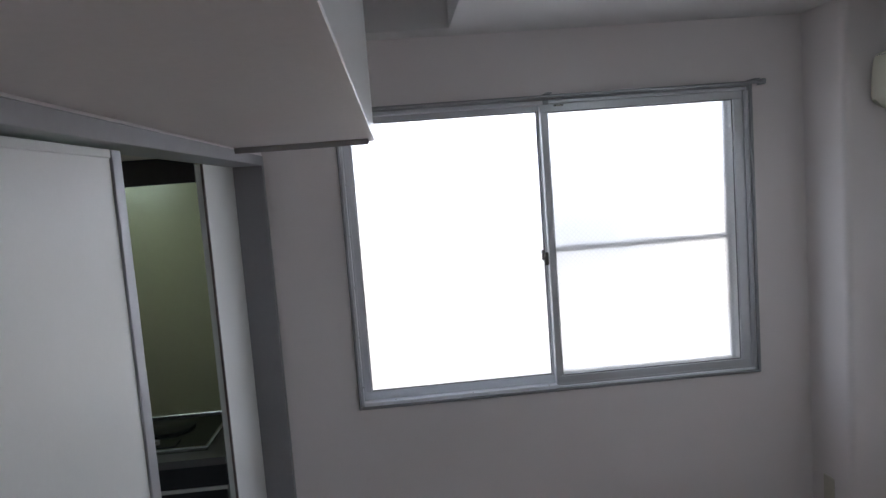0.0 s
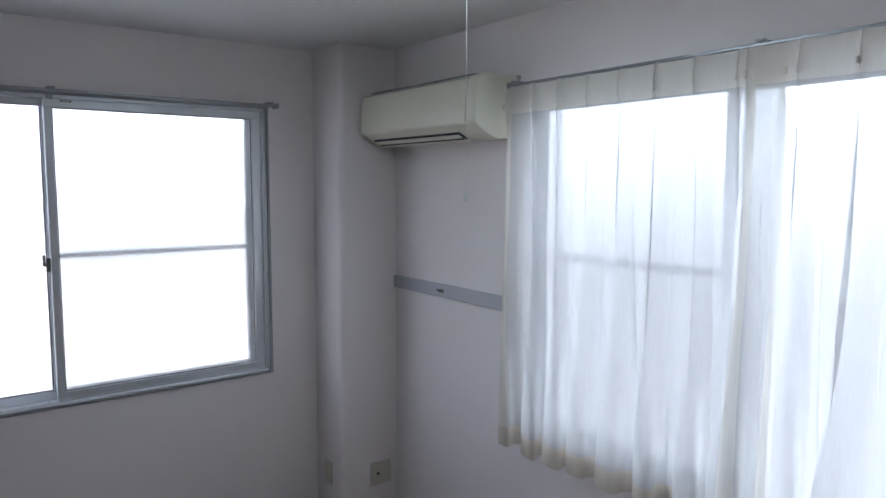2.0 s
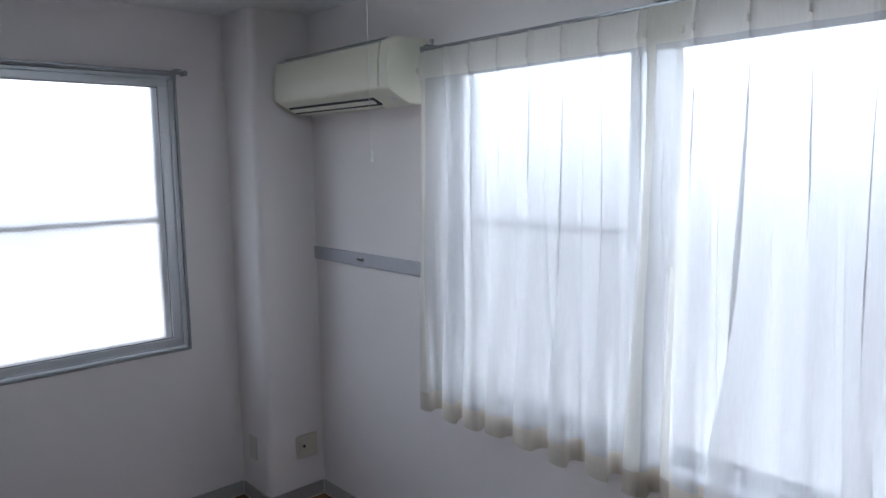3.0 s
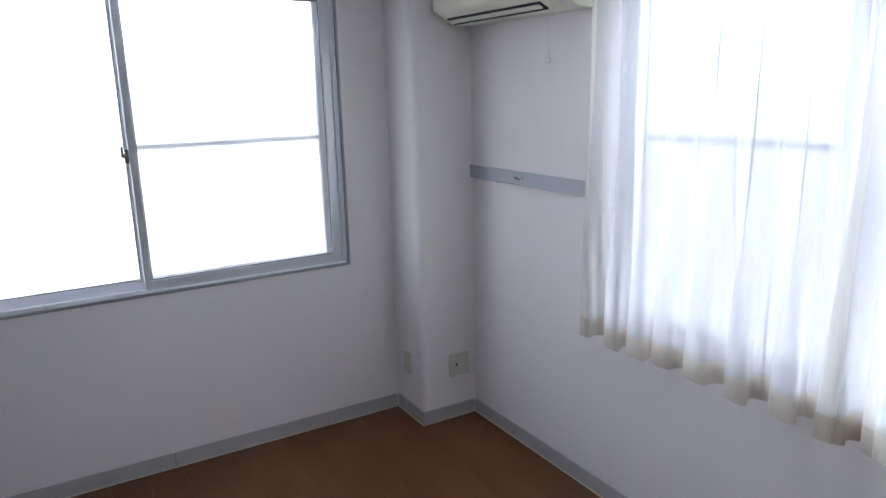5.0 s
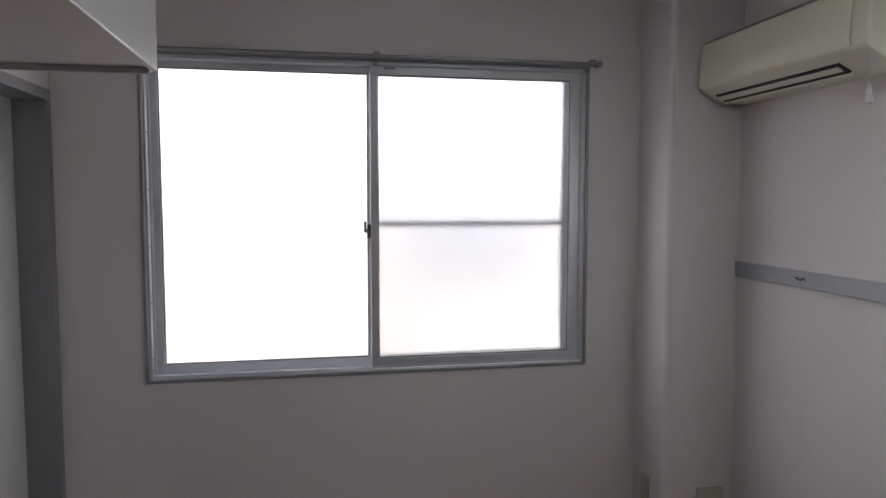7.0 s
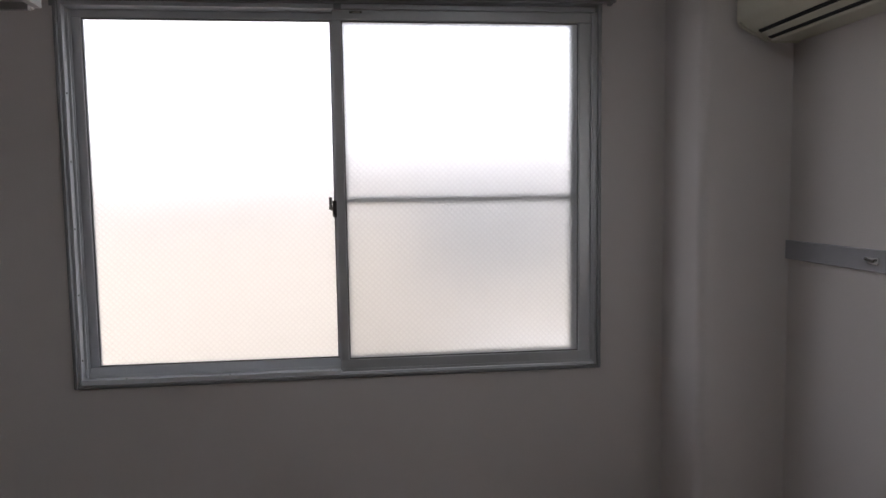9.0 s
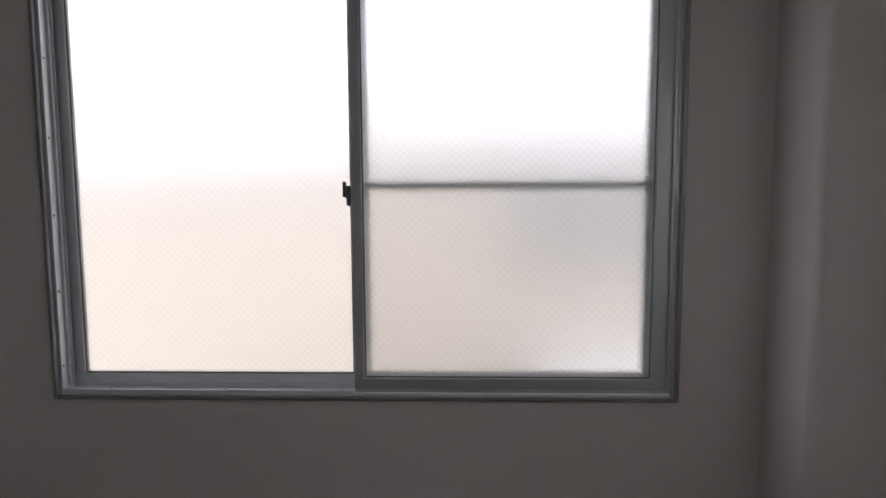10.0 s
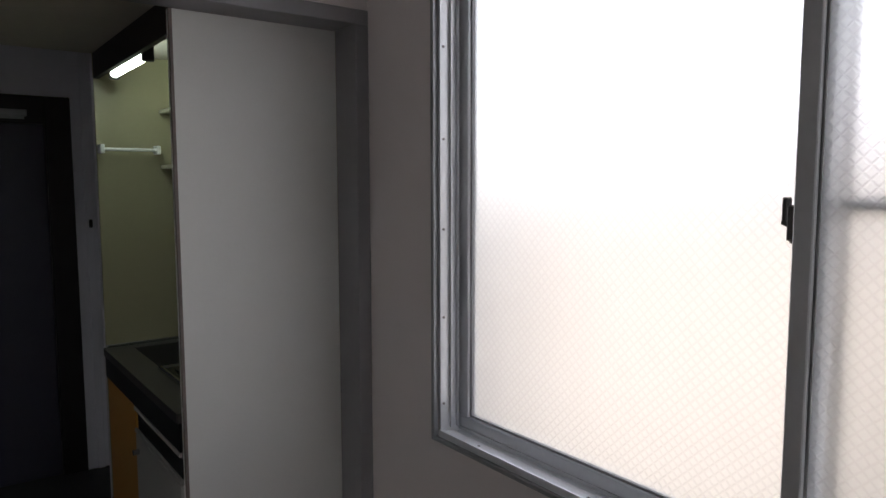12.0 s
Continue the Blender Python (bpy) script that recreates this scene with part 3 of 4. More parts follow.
class Cloth:
    """Pinch-pleated cloth: sewn folds at the head that lie over themselves, opening to soft waves at the hem."""

    def __init__(self, y0, y1, pleats, seed, stand):
        self.y0, self.y1, self.n, self.stand = y0, y1, pleats, stand
        rng = random.Random(seed)
        self.pleat = [dict(lean=rng.uniform(-0.035, 0.035), lay=rng.uniform(1.5, 2.5), end=rng.uniform(0.38, 0.95), deep=rng.uniform(0.55, 1.25), side=rng.choice((-1, 1)), wander=rng.uniform(0, 6.28), shift=rng.uniform(-0.10, 0.10)) for _ in range(pleats + 1)]
        # looser creases between the pleats: place, strength, start and end down the cloth, drift
        self.crease = [(i + rng.uniform(0.28, 0.72), rng.uniform(0.8, 2.3), rng.uniform(0.08, 0.35), rng.uniform(0.55, 1.0), rng.uniform(-0.22, 0.22)) for i in range(pleats)]

    def at(self, u, z):
        """u counts pleats along the cloth."""
        pitch = (self.y1 - self.y0) / self.n
        k = (CUR_TOP - z) / (CUR_TOP - CUR_BOT)
        i = min(self.n, max(0, int(u + 0.5)))
        p = self.pleat[i]
        v = u - i - p["shift"] * min(1.0, k * 3) * (0 < i < self.n)
        # the fold lies flat over itself and thins out on its way down
        lay = p["lay"] * (0.50 + 0.50 * smooth_step(0.06, 0.22, k)) * (1 - smooth_step(0.55 * p["end"], p["end"], k))
        s = 0.05 + 0.13 * smooth_step(0.04, 0.7, k)
        g = math.exp(-(v / s) ** 2)
        y = self.y0 + pitch * u - lay * pitch * v * g
        x = -0.0035 * p["side"] * (v / s) * g * min(1.0, lay)
        for place, strength, begin, end, drift in self.crease:
            w = u - place - drift * k
            if abs(w) < 0.4:
                q = strength * smooth_step(begin, begin + 0.15, k) * (1 - smooth_step(end - 0.2, end, k))
                h = math.exp(-(w / (0.04 + 0.05 * k)) ** 2)
                y -= q * pitch * w * h
                x -= 0.002 * (w / 0.06) * h * min(1.0, q)
        # pinch stitched at the foot of the header, standing into the room
        x -= 0.016 * math.exp(-(v / 0.07) ** 2) * math.exp(-((k - 0.045) / 0.05) ** 2)
        # waves, deeper towards the hem, with flanks that fold under
        a = 0.003 + 0.043 * smooth_step(0.25, 1.0, k) * p["deep"] ** 0.5
        x -= a * math.cos(2 * math.pi * v) * (0.85 + 0.15 * math.sin(2.3 * u))
        y += pitch * (0.09 + 0.05 * p["deep"]) * smooth_step(0.55, 1.0, k) * math.sin(4 * math.pi * v)
        x -= 0.006 * k * math.sin(1.7 * u + 3.0 * k + self.pleat[0]["wander"])
        y += p["lean"] * k * k * math.cos(math.pi * v) ** 2 + 0.010 * k * math.sin(2.6 * u + 2.2 * k)
        return CUR_X + self.stand + x, y

    def sheet(self, u0, u1, z0, z1, off, nz):
        bm = B()
        n = max(2, int((u1 - u0) * 60))
        rows = []
        for j in range(nz + 1):
            z = z0 + (z1 - z0) * j / nz
            row = []
            for i in range(n + 1):
                u = u0 + (u1 - u0) * i / n
                x, y = self.at(u, z)
                low = smooth_step(CUR_BOT + 0.16, CUR_BOT, z)
                row.append(bm.verts.new((x + off, y, z + 0.006 * low * math.sin(2 * math.pi * u))))
            rows.append(row)
        for a, b in zip(rows, rows[1:]):
            for i in range(n):
                bm.faces.new((a[i], a[i + 1], b[i + 1], b[i]))
        return bm


def curtain(y0, y1, pleats, seed, stand=0.0):
    cl = Cloth(y0, y1, pleats, seed, stand)
    c = thing("curtain", (CUR_X, (y0 + y1) / 2, CUR_BOT), "sheer white pleated curtain drawn over the window", "curtain", "sheer curtains")
    top, low = CUR_TOP - 0.100, CUR_BOT + 0.075
    part("cloth", cl.sheet(0.16, pleats - 0.16, low, top, 0.0, 64), SHEER, c, smooth=True)
    part("header_tape", cl.sheet(0, pleats, top, CUR_TOP, 0.0, 10), HEADCLOTH, c, "stiff pleated header band", smooth=True)
    part("hem", cl.sheet(0, pleats, CUR_BOT, low, 0.0, 8), HEMCLOTH, c, "doubled beige hem", smooth=True)
    for u0, u1 in ((0, 0.16), (pleats - 0.16, pleats)):
        part("side_hem", cl.sheet(u0, u1, low, top, 0.0, 64), HEADCLOTH, c, "doubled side hem", smooth=True)
    for k in range(pleats + 1):
        x, y = cl.at(k, CUR_TOP - 0.06)
        part("pleat_knot", slab(B(), x - 0.005, x + 0.003, y - 0.005, y + 0.005, CUR_TOP - 0.082, CUR_TOP - 0.062, 0.002, 1), HEADCLOTH, c, "stitched pleat foot")
        part("pleat_hook", rod(B(), (CUR_X - 0.004, y, CUR_TOP - 0.03), (CUR_X - 0.002, y, CUR_TOP + 0.004), 0.0025, 6), CORD, c)
    return c


curtain(0.965, 2.035, 8, 4)
curtain(0.080, 1.065, 7, 11, -0.014)

# ---- hanging cupboard under the loft ----
BX, BY0, BY1, BZ = 0.172, -0.9, 2.715, 1.930
cb = thing("hanging_cupboard", (XW, 0.9, BZ), "long white boarded loft parapet box hanging over the doorway", "cupboard")
part("underside", slab(B(), XW + 0.006, BX - 0.018, BY0, BY1 - 0.019, BZ, BZ + 0.018), UNDERSIDE, cb, "off-white underside board")
part("front_board", slab(B(), BX - 0.018, BX, BY0, BY1, BZ - 0.006, 2.62, 0.0025, 2), BOXWHITE, cb, "white painted front board with worn lower edge")
part("end_board", slab(B(), XW + 0.006, BX - 0.0185, BY1 - 0.0185, BY1, BZ - 0.012, 2.62, 0.0015, 1), UNDERSIDE, cb)
part("end_board", slab(B(), XW + 0.006, BX - 0.0185, BY0, BY0 + 0.018, BZ + 0.0185, 2.62), UNDERSIDE, cb)
part("edge_band", slab(B(), BX - 0.0182, BX - 0.0012, BY0, BY1 - 0.002, BZ - 0.0078, BZ - 0.0062), UNDERSIDE, cb)
# grey colour stands for the shade that the end batten hangs in
part("lip", slab(B(), XW + 0.004, BX - 0.020, BY1 - 0.034, BY1 - 0.0195, BZ - 0.020, BZ - 0.0005, 0.001, 1), BASEBOARD, cb, "batten under the end, grey to stand for its shade")

# ---- air conditioner ----
AY0, AY1 = 2.066, 2.912
ac = thing("air_conditioner", (XE, (AY0 + AY1) / 2, 1.905), "aged white wall air conditioner above the hook rail", "air conditioner")
AC_SHELL = ((0.0, 2.142), (0.120, 2.142), (0.165, 2.137), (0.186, 2.124), (0.194, 2.102), (0.203, 2.03), (0.204, 1.965), (0.200, 1.950), (0.190, 1.940), (0.150, 1.918), (0.120, 1.903), (0.104, 1.897), (0.088, 1.895), (0.0, 1.895))


def ac_shell(inset, y0, y1, bm=None):
    """The case's outline, drawn in by inset, between two places along the wall."""
    cz = 2.03
    return extrude_profile(bm or B(), [(XE - max(0.0, d - (inset if d > 0 else 0)), cz + (z - cz) * (1 - inset * 7)) for d, z in AC_SHELL], y0, y1)


part("body", ac_shell(0.004, AY0 + 0.055, AY1 - 0.016), ACWHITE, ac, smooth=True)
for y0, y1 in ((AY0, AY0 + 0.055), (AY1 - 0.016, AY1)):
    cap = ac_shell(0.0, y0, y1)
    rim = [e for e in cap.edges if abs(e.verts[0].co.y - e.verts[1].co.y) < 1e-5 and abs(e.verts[0].co.y - (y0 if y0 == AY0 else y1)) < 1e-5]
    bmesh.ops.bevel(cap, geom=rim, offset=0.005, segments=3, profile=0.5, affect="EDGES")
    part("end_cap", cap, ACWHITE, ac, smooth=True)
part("front_panel", extrude_profile(B(), [(XE - 0.186, 2.122), (XE - 0.193, 2.119), (XE - 0.199, 2.100), (XE - 0.2070, 2.03), (XE - 0.2085, 1.964), (XE - 0.203, 1.953), (XE - 0.194, 1.962), (XE - 0.19, 2.04)], AY0 + 0.057, AY1 - 0.018), ACWHITE, ac, "smooth front panel", smooth=True)
part("panel_seam", slab(B(), XE - 0.1890, XE - 0.17, AY0 + 0.057, AY1 - 0.018, 2.1225, 2.1245), ALU_DARK, ac)
ig = part("intake_grille", slab(B(), XE - 0.160, XE - 0.02, AY0 + 0.058, AY1 - 0.03, 2.1375, 2.142, 0.001, 1), ALU_DARK, ac, "grey intake grille on top")
for k in range(11):
    x = XE - 0.158 + 0.0135 * k
    part("grille_bar", slab(B(), x, x + 0.005, AY0 + 0.059, AY1 - 0.031, 2.1421, 2.145), ACWHITE, ig)


def on_belly(t, out=0.0):
    """A point on the sloping outlet under the front, t from front to back."""
    return XE - 0.190 + 0.070 * t, 1.941 - 0.038 * t - out


def belly_strip(bm, t0, t1, y0, y1, out, thick):
    (xa, za), (xb, zb) = on_belly(t0, out), on_belly(t1, out)
    return extrude_profile(bm, [(xa, za), (xb, zb), (xb, zb + thick), (xa, za + thick)], y0, y1)


part("outlet_slot", belly_strip(B(), 0.50, 1.13, AY0 + 0.155, AY1 - 0.045, 0.001, 0.008), ACDARK, ac, "dark air outlet")
part("louvre", belly_strip(B(), 0.61, 0.86, AY0 + 0.168, AY1 - 0.050, 0.005, 0.004), ACWHITE, ac, "horizontal air louvre")
part("outlet_lip", belly_strip(B(), 1.09, 1.20, AY0 + 0.150, AY1 - 0.040, 0.004, 0.005), ACWHITE, ac)
part("indicator", belly_strip(B(), 0.58, 0.80, AY0 + 0.036, AY0 + 0.056, 0.002, 0.006), ALU, ac, "small grey indicator window")
pc = thing("pipe_clip", (XE, 2.045, 2.135), "small grey clip on the wall beside the air conditioner", "clip")
part("clip", rod(B(), (XE, 2.045, 2.132), (XE - 0.010, 2.045, 2.132), 0.009, 14), BASEBOARD, pc)
part("clip_tab", slab(B(), XE - 0.005, XE, 2.039, 2.051, 2.112, 2.124, 0.002, 1), BASEBOARD, pc)

# ---- hook rail, sockets ----
hr = thing("hook_rail", (XE, 2.5, 1.24), "long grey wall-mounted coat hook rail", "hook rail")
part("board", slab(B(), XE - 0.014, XE, 2.10, YP - 0.002, 1.212, 1.272, 0.002, 1), HOOKRAIL, hr)
hk = part("hook", slab(B(), XE - 0.020, XE - 0.0142, 2.505, 2.545, 1.232, 1.252, 0.003, 2), STEEL, hr, "small metal hook")
part("peg", rod(B(), (XE - 0.020, 2.525, 1.240), (XE - 0.042, 2.525, 1.250), 0.004, 10), LATCHMETAL, hk)


def socket(at, axis, w, h, label, hole):
    s = thing("wall_socket", at, label, "socket", "wall sockets")
    x, y, z = at
    bm = B()
    if axis == "y":
        slab(bm, x - w / 2, x + w / 2, y - 0.008, y, z, z + h, 0.003, 2)
    else:
        slab(bm, x - 0.008, x, y - w / 2, y + w / 2, z, z + h, 0.003, 2)
    part("plate", bm, PLATE, s)
    if axis == "y":
        part("insert", slab(B(), x - w * 0.38, x + w * 0.38, y - 0.0095, y - 0.0081, z + h * 0.15, z + h * 0.85, 0.0005, 1), PLATE, s)
        if hole:
            part("aerial_jack", rod(B(), (x - 0.018, y - 0.009, z + h * 0.52), (x - 0.018, y - 0.014, z + h * 0.52), 0.007, 12), PLATE_DARK, s, "dark round aerial jack")
    else:
        for zz in (z + h * 0.33, z + h * 0.62):
            part("outlet", slab(B(), x - 0.0095, x - 0.0081, y - 0.014, y + 0.014, zz, zz + 0.02, 0.0005, 1), PLATE, s)
    return s


socket((2.241, YP, 0.220), "y", 0.117, 0.117, "square cream wall plate with an aerial jack", True)
socket((XP, 3.075, 0.225), "x", 0.070, 0.117, "cream power socket on the pillar side", False)

# ---- ceiling lamp ----
LX, LY = 1.49, 1.45
pl = thing("ceiling_lamp", (LX, LY, ZC), "round white ceiling lamp with a pull cord, lit", "lamp")
part("housing", lathe(B(), [(0.0, 2.3645), (0.20, 2.3645), (0.255, 2.352), (0.262, 2.315), (0.262, 2.288), (0.25, 2.282)], (LX, LY)), BOXWHITE, pl, smooth=True)
part("diffuser", lathe(B(), [(0.255, 2.291), (0.250, 2.267), (0.225, 2.246), (0.17, 2.230), (0.09, 2.222), (0.0, 2.220)], (LX, LY)), LAMPSHADE, pl, "glowing white diffuser", smooth=True)
part("pull_cord", rod(B(), (1.55, 1.388, 1.705), (1.55, 1.388, 2.223), 0.0007, 6), CORD, pl, "thin white pull cord")
part("cord_knob", lathe(B(), [(0.001, 1.712), (0.003, 1.707), (0.0035, 1.697), (0.0062, 1.687), (0.0062, 1.681), (0.0, 1.679)], (1.55, 1.388), 14), CORD, pl, "small white cord pull", smooth=True)

# ---- kitchen ----
bm = B()
slab(bm, KX - 0.012, KX, KY, YN, 0, HC)
structure("kitchen_wall_side", bm, KITCHENWALL, "pale green kitchen side panel", "wall")
structure("kitchen_wall_back", slab(B(), KX, -0.451, YN - 0.006, YN, 0, HC), KITCHENWALL, "pale green kitchen back panel", "wall")
va = thing("valance", (-0.9, KY, 1.83), "dark brown valance board above the kitchen", "valance")
part("board", slab(B(), KX, -0.452, KY, KY + 0.018, 1.825, HC - 0.001, 0.001, 1), VALANCE, va)

tl = thing("strip_light", (-1.03, KY + 0.05, 1.84), "small lit fluorescent strip light behind the valance", "lamp")
part("housing", slab(B(), -1.28, -0.76, KY + 0.02, KY + 0.075, 1.865, HC - 0.001, 0.003, 1), BOXWHITE, tl)
part("tube", rod(B(), (-1.24, KY + 0.045, 1.832), (-0.82, KY + 0.045, 1.832), 0.015, 16), TUBE, tl, "glowing fluorescent tube")
for x0 in (-1.262, -0.818):
    part("lamp_holder", slab(B(), x0, x0 + 0.020, KY + 0.028, KY + 0.062, 1.812, 1.8645, 0.003, 1), VALANCE, tl)

ks = thing("kitchen_sink_unit", (-0.9, 2.95, 0.0), "compact kitchen unit with dark steel top, orange end and drawers", "kitchen unit")
bm = B()
SX0, SX1, SY0, SY1 = -1.31, -0.98, 2.78, 3.12
for x0, x1, y0, y1 in ((KX, SX0, KY - 0.01, YN - 0.006), (SX1, -0.452, KY - 0.01, YN - 0.006), (SX0, SX1, KY - 0.01, SY0), (SX0, SX1, SY1, YN - 0.006)):
    slab(bm, x0, x1, y0, y1, 0.822, 0.850)
bmesh.ops.remove_doubles(bm, verts=bm.verts, dist=0.0001)
part("worktop", bm, COUNTER, ks, "dull dark worktop")
part("apron", slab(B(), KX, -0.452, KY - 0.005, KY + 0.012, 0.742, 0.8215, 0.002, 1), COUNTERFRONT, ks, "dark front apron")
part("carcass", slab(B(), KX, -0.452, KY + 0.0125, YN - 0.006, 0.06, 0.660), CABINET, ks)
part("carcass_side", slab(B(), KX, KX + 0.015, KY + 0.0125, YN - 0.006, 0.6601, 0.8215), CABINET, ks)
part("plinth", slab(B(), KX, -0.452, KY + 0.05, YN - 0.006, 0.0, 0.0598), COUNTERFRONT, ks)
part("orange_panel", slab(B(), KX, -0.96, KY, KY + 0.012, 0.06, 0.7415, 0.002, 1), ORANGE, ks, "orange laminate door")
# no opening here: the slab's dark colour gives the slot's inner shade
dr = part("drawer", slab(B(), -0.935, -0.46, KY + 0.002, KY + 0.012, 0.665, 0.735), COUNTERFRONT, ks, "flat dark slab standing for the shade inside an open drawer slot")
part("drawer_rim", slab(B(), -0.95, -0.455, KY - 0.006, KY + 0.0019, 0.728, 0.741, 0.001, 1), CABINET, dr)
part("drawer_rim", slab(B(), -0.95, -0.455, KY - 0.006, KY + 0.0019, 0.655, 0.668, 0.001, 1), CABINET, dr)
cd = part("cabinet_door", slab(B(), -0.95, -0.455, KY - 0.004, KY + 0.012, 0.08, 0.650, 0.003, 1), CABINET, ks, "grey-white cabinet door")
part("knob", rod(B(), (-0.915, KY - 0.004, 0.60), (-0.915, KY - 0.022, 0.60), 0.009, 12), STEEL, cd)
part("backsplash_edge", slab(B(), KX + 0.002, -0.452, YN - 0.020, YN - 0.0065, 0.8505, 0.868, 0.002, 1), STEEL, ks)
part("side_edge", slab(B(), KX + 0.0005, KX + 0.010, KY, YN - 0.021, 0.8505, 0.862, 0.002, 1), STEEL, ks)
bm = B()
for x0, x1, y0, y1, z0, z1 in ((SX0, SX1, SY0, SY1, 0.690, 0.694), (SX0, SX0 + 0.004, SY0, SY1, 0.694, 0.849), (SX1 - 0.004, SX1, SY0, SY1, 0.694, 0.849), (SX0 + 0.004, SX1 - 0.004, SY0, SY0 + 0.004, 0.694, 0.849), (SX0 + 0.004, SX1 - 0.004, SY1 - 0.004, SY1, 0.694, 0.849)):
    slab(bm, x0, x1, y0, y1, z0, z1)
sb0 = part("sink_bowl", bm, COUNTER, ks, "dull steel sink bowl")
part("drain", lathe(B(), [(0.0, 0.698), (0.030, 0.698), (0.036, 0.6955), (0.038, 0.6941)], (-1.145, 2.98), 20), STOVE, sb0, "black drain cover", smooth=True)

st = thing("electric_hob", (-0.70, 2.97, 0.8505), "black electric hob with one coil burner on the worktop", "hob")
part("hob_plate", slab(B(), -0.905, -0.545, 2.78, 3.15, 0.8505, 0.862, 0.005, 2), STOVE, st)
part("hob_frame", slab(B(), -0.92, -0.53, 2.765, 2.780, 0.8505, 0.868, 0.004, 1), STEEL, st, "steel rim")
part("hob_frame", slab(B(), -0.545, -0.530, 2.7801, 3.12, 0.8505, 0.868, 0.004, 1), STEEL, st, "steel rim")
part("burner", lathe(B(), [(0.0, 0.875), (0.085, 0.875), (0.092, 0.872), (0.094, 0.8622), (0.0, 0.8622)], (-0.74, 3.02), 28), STOVE, st, "black round burner", smooth=True)
part("control_panel", slab(B(), -0.86, -0.66, 2.80, 2.88, 0.8622, 0.866, 0.001, 1), STOVE, st)
for x in (-0.82, -0.74):
    part("control_knob", rod(B(), (x, 2.84, 0.8661), (x, 2.84, 0.880), 0.014, 14), LATCHMETAL, st)

tp = thing("tap", (-1.095, YN - 0.03, 0.98), "chrome swivel tap over the sink", "tap")
part("wall_flange", rod(B(), (-1.095, YN - 0.0065, 1.005), (-1.095, YN - 0.014, 1.005), 0.026, 20), STEEL, tp, smooth=True)
part("tap_body", rod(B(), (-1.095, YN - 0.0145, 1.005), (-1.095, YN - 0.070, 1.005), 0.015, 16), STEEL, tp, smooth=True)
bm = B()
bend = [(YN - 0.060, 1.006), (YN - 0.12, 1.016), (YN - 0.22, 1.024), (YN - 0.262, 1.024), (YN - 0.278, 1.018), (YN - 0.286, 1.006), (YN - 0.288, 0.972)]
for p, q in zip(bend, bend[1:]):
    rod(bm, (-1.095, *p), (-1.095, *q), 0.0085, 14)
part("spout", bm, STEEL, tp, smooth=True)
part("spout_tip", rod(B(), (-1.095, YN - 0.288, 0.972), (-1.095, YN - 0.288, 0.960), 0.0105, 14), STEEL, tp, smooth=True)
hd = part("handle", rod(B(), (-1.095, YN - 0.048, 1.019), (-1.095, YN - 0.048, 1.046), 0.010, 14), STEEL, tp, smooth=True)
part("handle_arm", slab(B(), -1.125, -1.065, YN - 0.054, YN - 0.042, 1.0465, 1.056, 0.003, 2), STEEL, hd)

tb = thing("towel_bar", (KX, 2.84, 1.57), "white towel bar on the kitchen side wall", "towel bar")
part("bar", rod(B(), (KX + 0.045, 2.703, 1.575), (KX + 0.045, 2.908, 1.575), 0.006, 12), BOXWHITE, tb)
for y in (2.709, 2.900):
    part("mount", slab(B(), KX + 0.0005, KX + 0.055, y - 0.008, y + 0.008, 1.560, 1.592, 0.004, 2), BOXWHITE, tb)

su = thing("shelf_unit", (KX + 0.17, 3.06, 1.30), "pale green corner shelf unit above the kitchen sink", "shelf unit")
part("end_board", slab(B(), -1.000, -0.988, 2.918, YN - 0.007, 1.318, HC - 0.001, 0.001, 1), SHELFBOARD, su)
for z in (1.712, 1.508):
    sb = part("shelf", slab(B(), KX + 0.0005, -1.0005, 2.918, YN - 0.007, z, z + 0.014, 0.002, 1), SHELFBOARD, su)
    part("bracket", slab(B(), KX + 0.0005, KX + 0.015, 2.99, YN - 0.007, z - 0.012, z - 0.0005), SHELFBOARD, sb)
rk = part("wire_rack", rod(B(), (KX + 0.001, 2.960, 1.330), (-1.0005, 2.960, 1.330), 0.0035, 6), BOXWHITE, su, "white wire rack")
part("rim", rod(B(), (KX + 0.001, 2.960, 1.348), (-1.0005, 2.960, 1.348), 0.0035, 6), BOXWHITE, rk)
for k in range(6):
    part("wire", rod(B(), (KX + 0.001, 2.985 + 0.035 * k, 1.330), (-1.0005, 2.985 + 0.035 * k, 1.330), 0.003, 6), BOXWHITE, rk)

# ---- entrance door ----
fd = thing("entrance_door", (XD - 0.05, 2.27, 0.0), "dark blue-grey steel entrance door in a brown frame", "door", kind="")
part("door_frame", slab(B(), XD - 0.10, XD + 0.01, 2.675, 2.785, 0, 1.865, 0.003, 1), DOORBROWN, fd, "dark brown steel frame")
part("door_frame", slab(B(), XD - 0.10, XD + 0.01, 1.82, 1.89, 0, 1.865, 0.003, 1), DOORBROWN, fd)
part("door_frame", slab(B(), XD - 0.10, XD + 0.01, 1.8901, 2.6749, 1.735, 1.865, 0.003, 1), DOORBROWN, fd)
part("door_leaf", slab(B(), XD - 0.06, XD - 0.02, 1.8905, 2.6745, 0.001, 1.7345, 0.003, 1), DOORLEAF, fd)
dc = part("door_closer", slab(B(), XD + 0.0105, XD + 0.045, 2.40, 2.60, 1.765, 1.795, 0.004, 1), ALU_DARK, fd, "grey door closer")
part("closer_arm", slab(B(), XD + 0.022, XD + 0.030, 2.36, 2.59, 1.752, 1.7645), ALU_DARK, dc)
structure("trim_hall", slab(B(), XD, XD + 0.012, 2.83, 2.865, 0, 2.1148, 0.002, 1), HALLWALL, "white corner trim beside the entrance door", "trim")
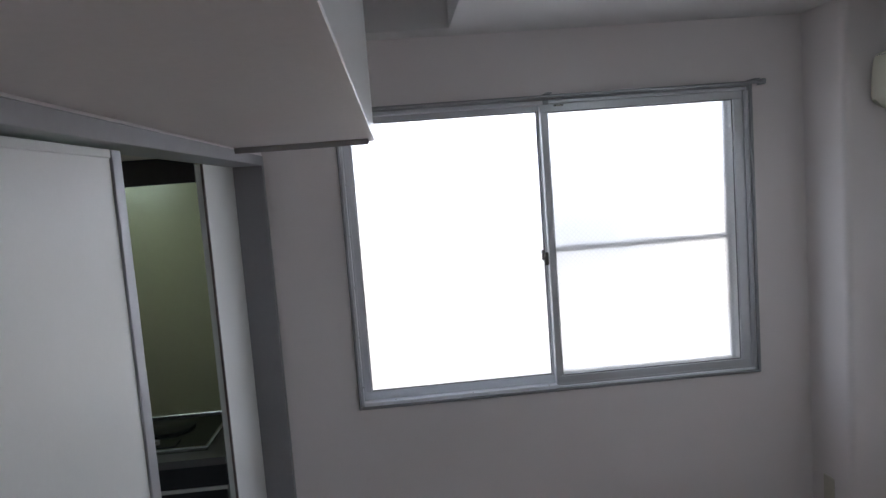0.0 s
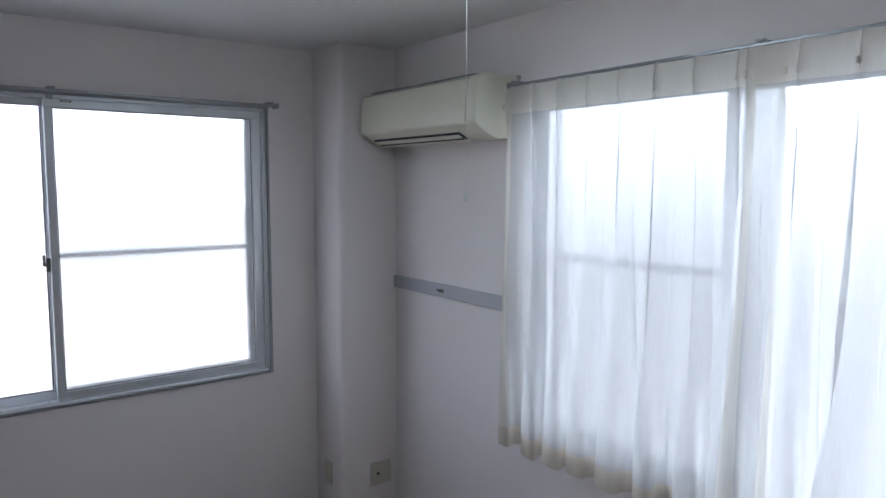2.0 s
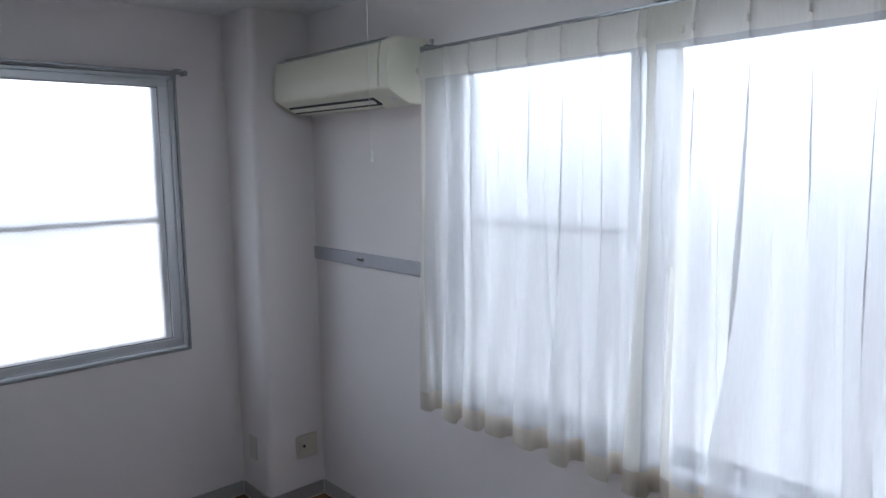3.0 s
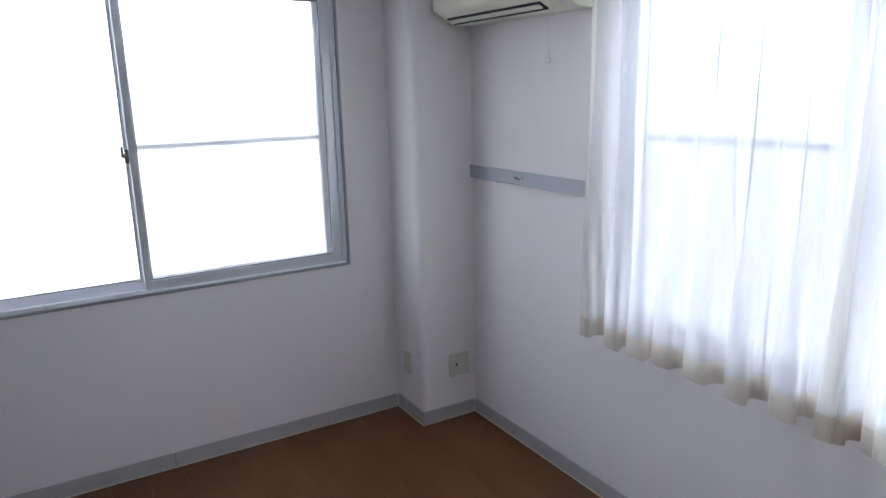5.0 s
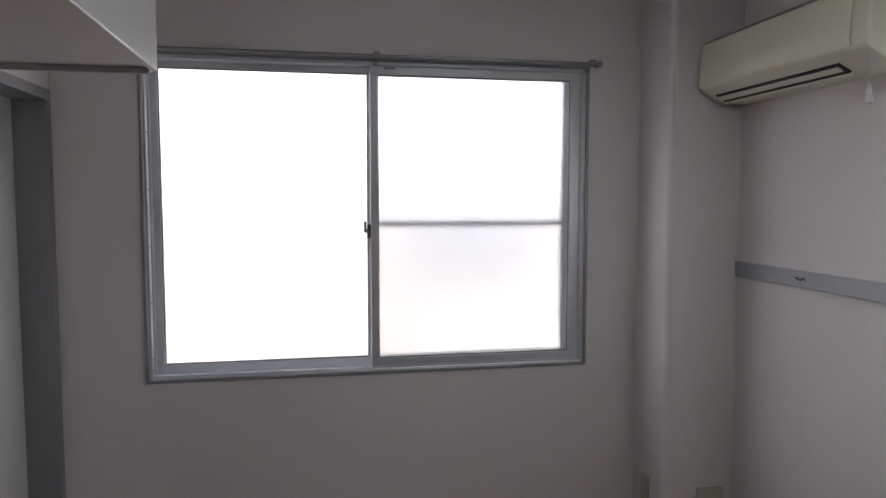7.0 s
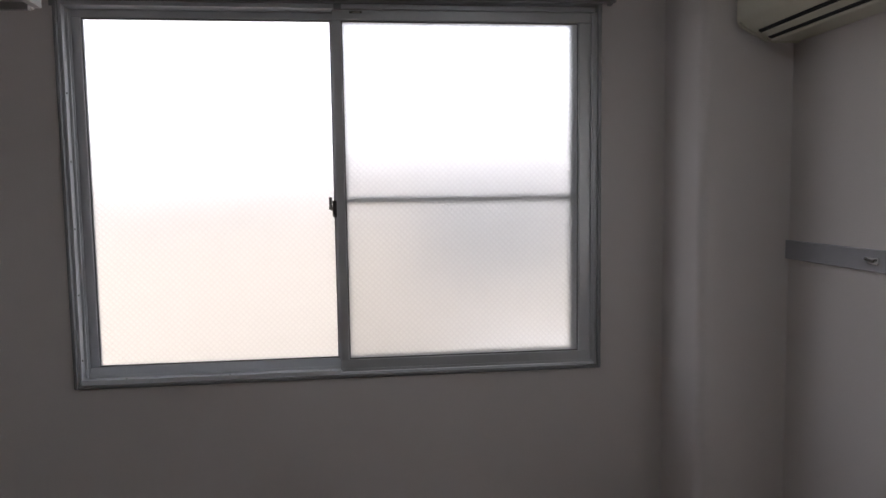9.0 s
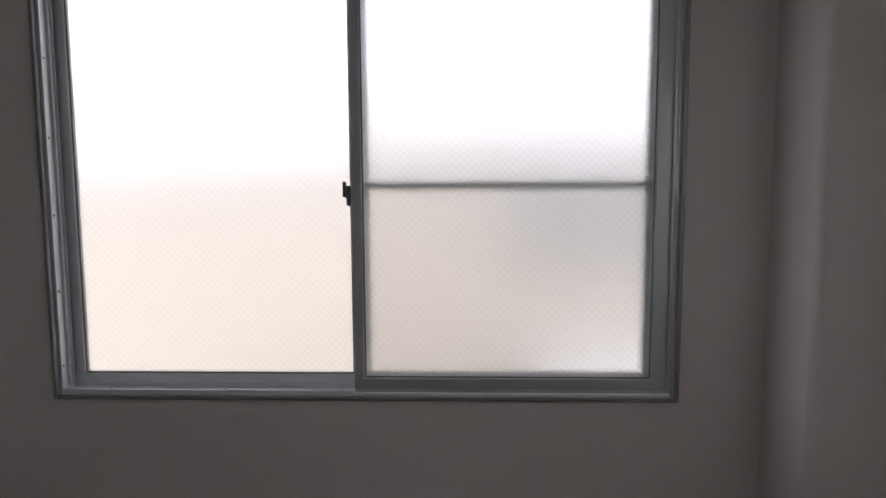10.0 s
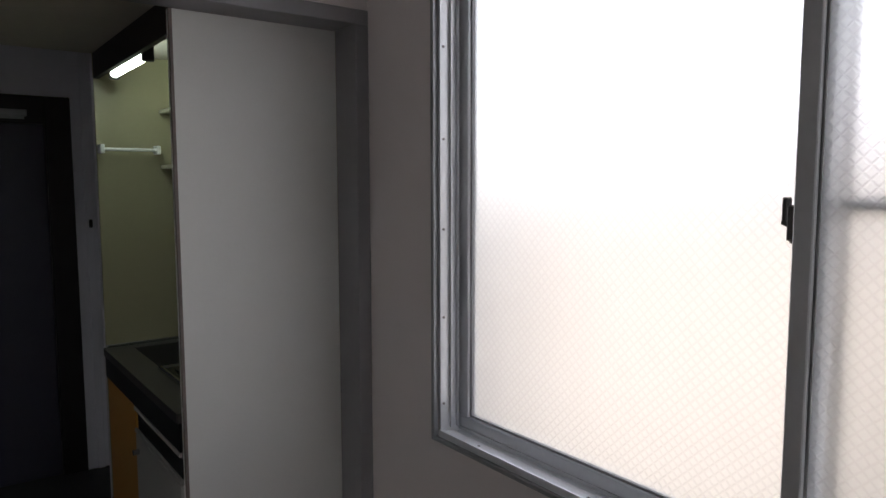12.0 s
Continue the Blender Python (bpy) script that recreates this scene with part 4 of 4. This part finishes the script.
sw = thing("light_switch", (XD, 2.80, 1.15), "small dark wall switch by the entrance door", "switch")
part("plate", slab(B(), XD + 0.0121, XD + 0.020, 2.842, 2.858, 1.235, 1.275, 0.002, 1), PLATE_DARK, sw)

# ---- outside ----
structure("ground", slab(B(), -400, 400, -400, 400, -3.4, -3.2), GROUND, "worn grey paved ground one storey below", "ground")
structure("building_base", slab(B(), -2.55, XE + 0.125, YS - 0.2, YN + 0.125, -3.2, -0.2), GREYWALL, "rendered storey below the flat", "wall")
nb = thing("neighbour_house", (0.8, 9.5, -3.2), "beige rendered neighbouring house with a pale metal roof", "house")
GX0, GX1, GY0, GY1, GYM, EAVE, RIDGE = -6.4, 8.0, 9.5, 17.0, 13.2, 1.75, 3.0


part("wall", along_x(B(), [(GY0, -3.2), (GY1, -3.2), (GY1, EAVE), (GYM, RIDGE), (GY0, EAVE)], GX0, GX1), BEIGE, nb)
for y, side in ((GY0, -1), (GY1, 1)):
    k = (RIDGE - EAVE) / abs(y - GYM)
    over = y + side * 0.4
    part("roof", along_x(B(), [(GYM, RIDGE + 0.005), (over, EAVE + 0.005 - 0.4 * k), (over, EAVE + 0.125 - 0.4 * k), (GYM, RIDGE + 0.125)], GX0 - 0.35, GX1 + 0.35), ROOFMETAL, nb, "pale metal roof slope")
for x0, x1, z0, z1 in ((1.7, 3.9, 0.35, 1.75), (1.7, 3.5, -2.6, -0.9)):
    hw = part("window", slab(B(), x0 - 0.05, x1 + 0.05, GY0 - 0.03, GY0 + 0.02, z0 - 0.05, z1 + 0.05, 0.004, 1), ALU_DARK, nb, "grey-framed window")
    part("pane", slab(B(), x0, (x0 + x1) / 2 - 0.02, GY0 - 0.042, GY0 - 0.031, z0, z1), DARKPANE, hw)
    part("pane", slab(B(), (x0 + x1) / 2 + 0.02, x1, GY0 - 0.042, GY0 - 0.031, z0, z1), DARKPANE, hw)
nb2 = thing("neighbour_shed", (2.9, 6.2, -3.2), "low grey shed with a white sheet roof", "shed")
part("wall", slab(B(), 1.9, 4.6, 5.6, 7.1, -3.2, -0.25), GREYWALL, nb2)
part("roof", extrude_profile(B(), [(1.8, -0.245), (4.7, -0.245), (4.7, -0.13), (1.8, -0.13)], 5.5, 7.2), WHITESHEET, nb2, "white sheet roof")

# ---- floor boards ----
fl = bpy.data.objects["floor"]
shapes = {}


def board(x0, x1, y0, y1):
    """One floor board; boards of one size share a mesh."""
    key = (round(x1 - x0, 3), round(y1 - y0, 3))
    if key not in shapes:
        a, b = key[0] / 2 - 0.0002, key[1] / 2 - 0.0002
        shapes[key] = mesh_of("plank", slab(B(), -a, a, -b, b, -0.012, 0.0), FLOORWOOD)
    p = new("plank", shapes[key])
    p.location = ((x0 + x1) / 2, (y0 + y1) / 2, 0)
    p.parent = fl


x, i = XW - 0.11, 0
while x < XE - 0.02:
    y = YS - 0.3 * (i % 3)
    while y < YN:
        board(x, min(x + 0.15, XE), max(y, YS), min(y + 0.9, YN))
        y += 0.9
    x += 0.15
    i += 1
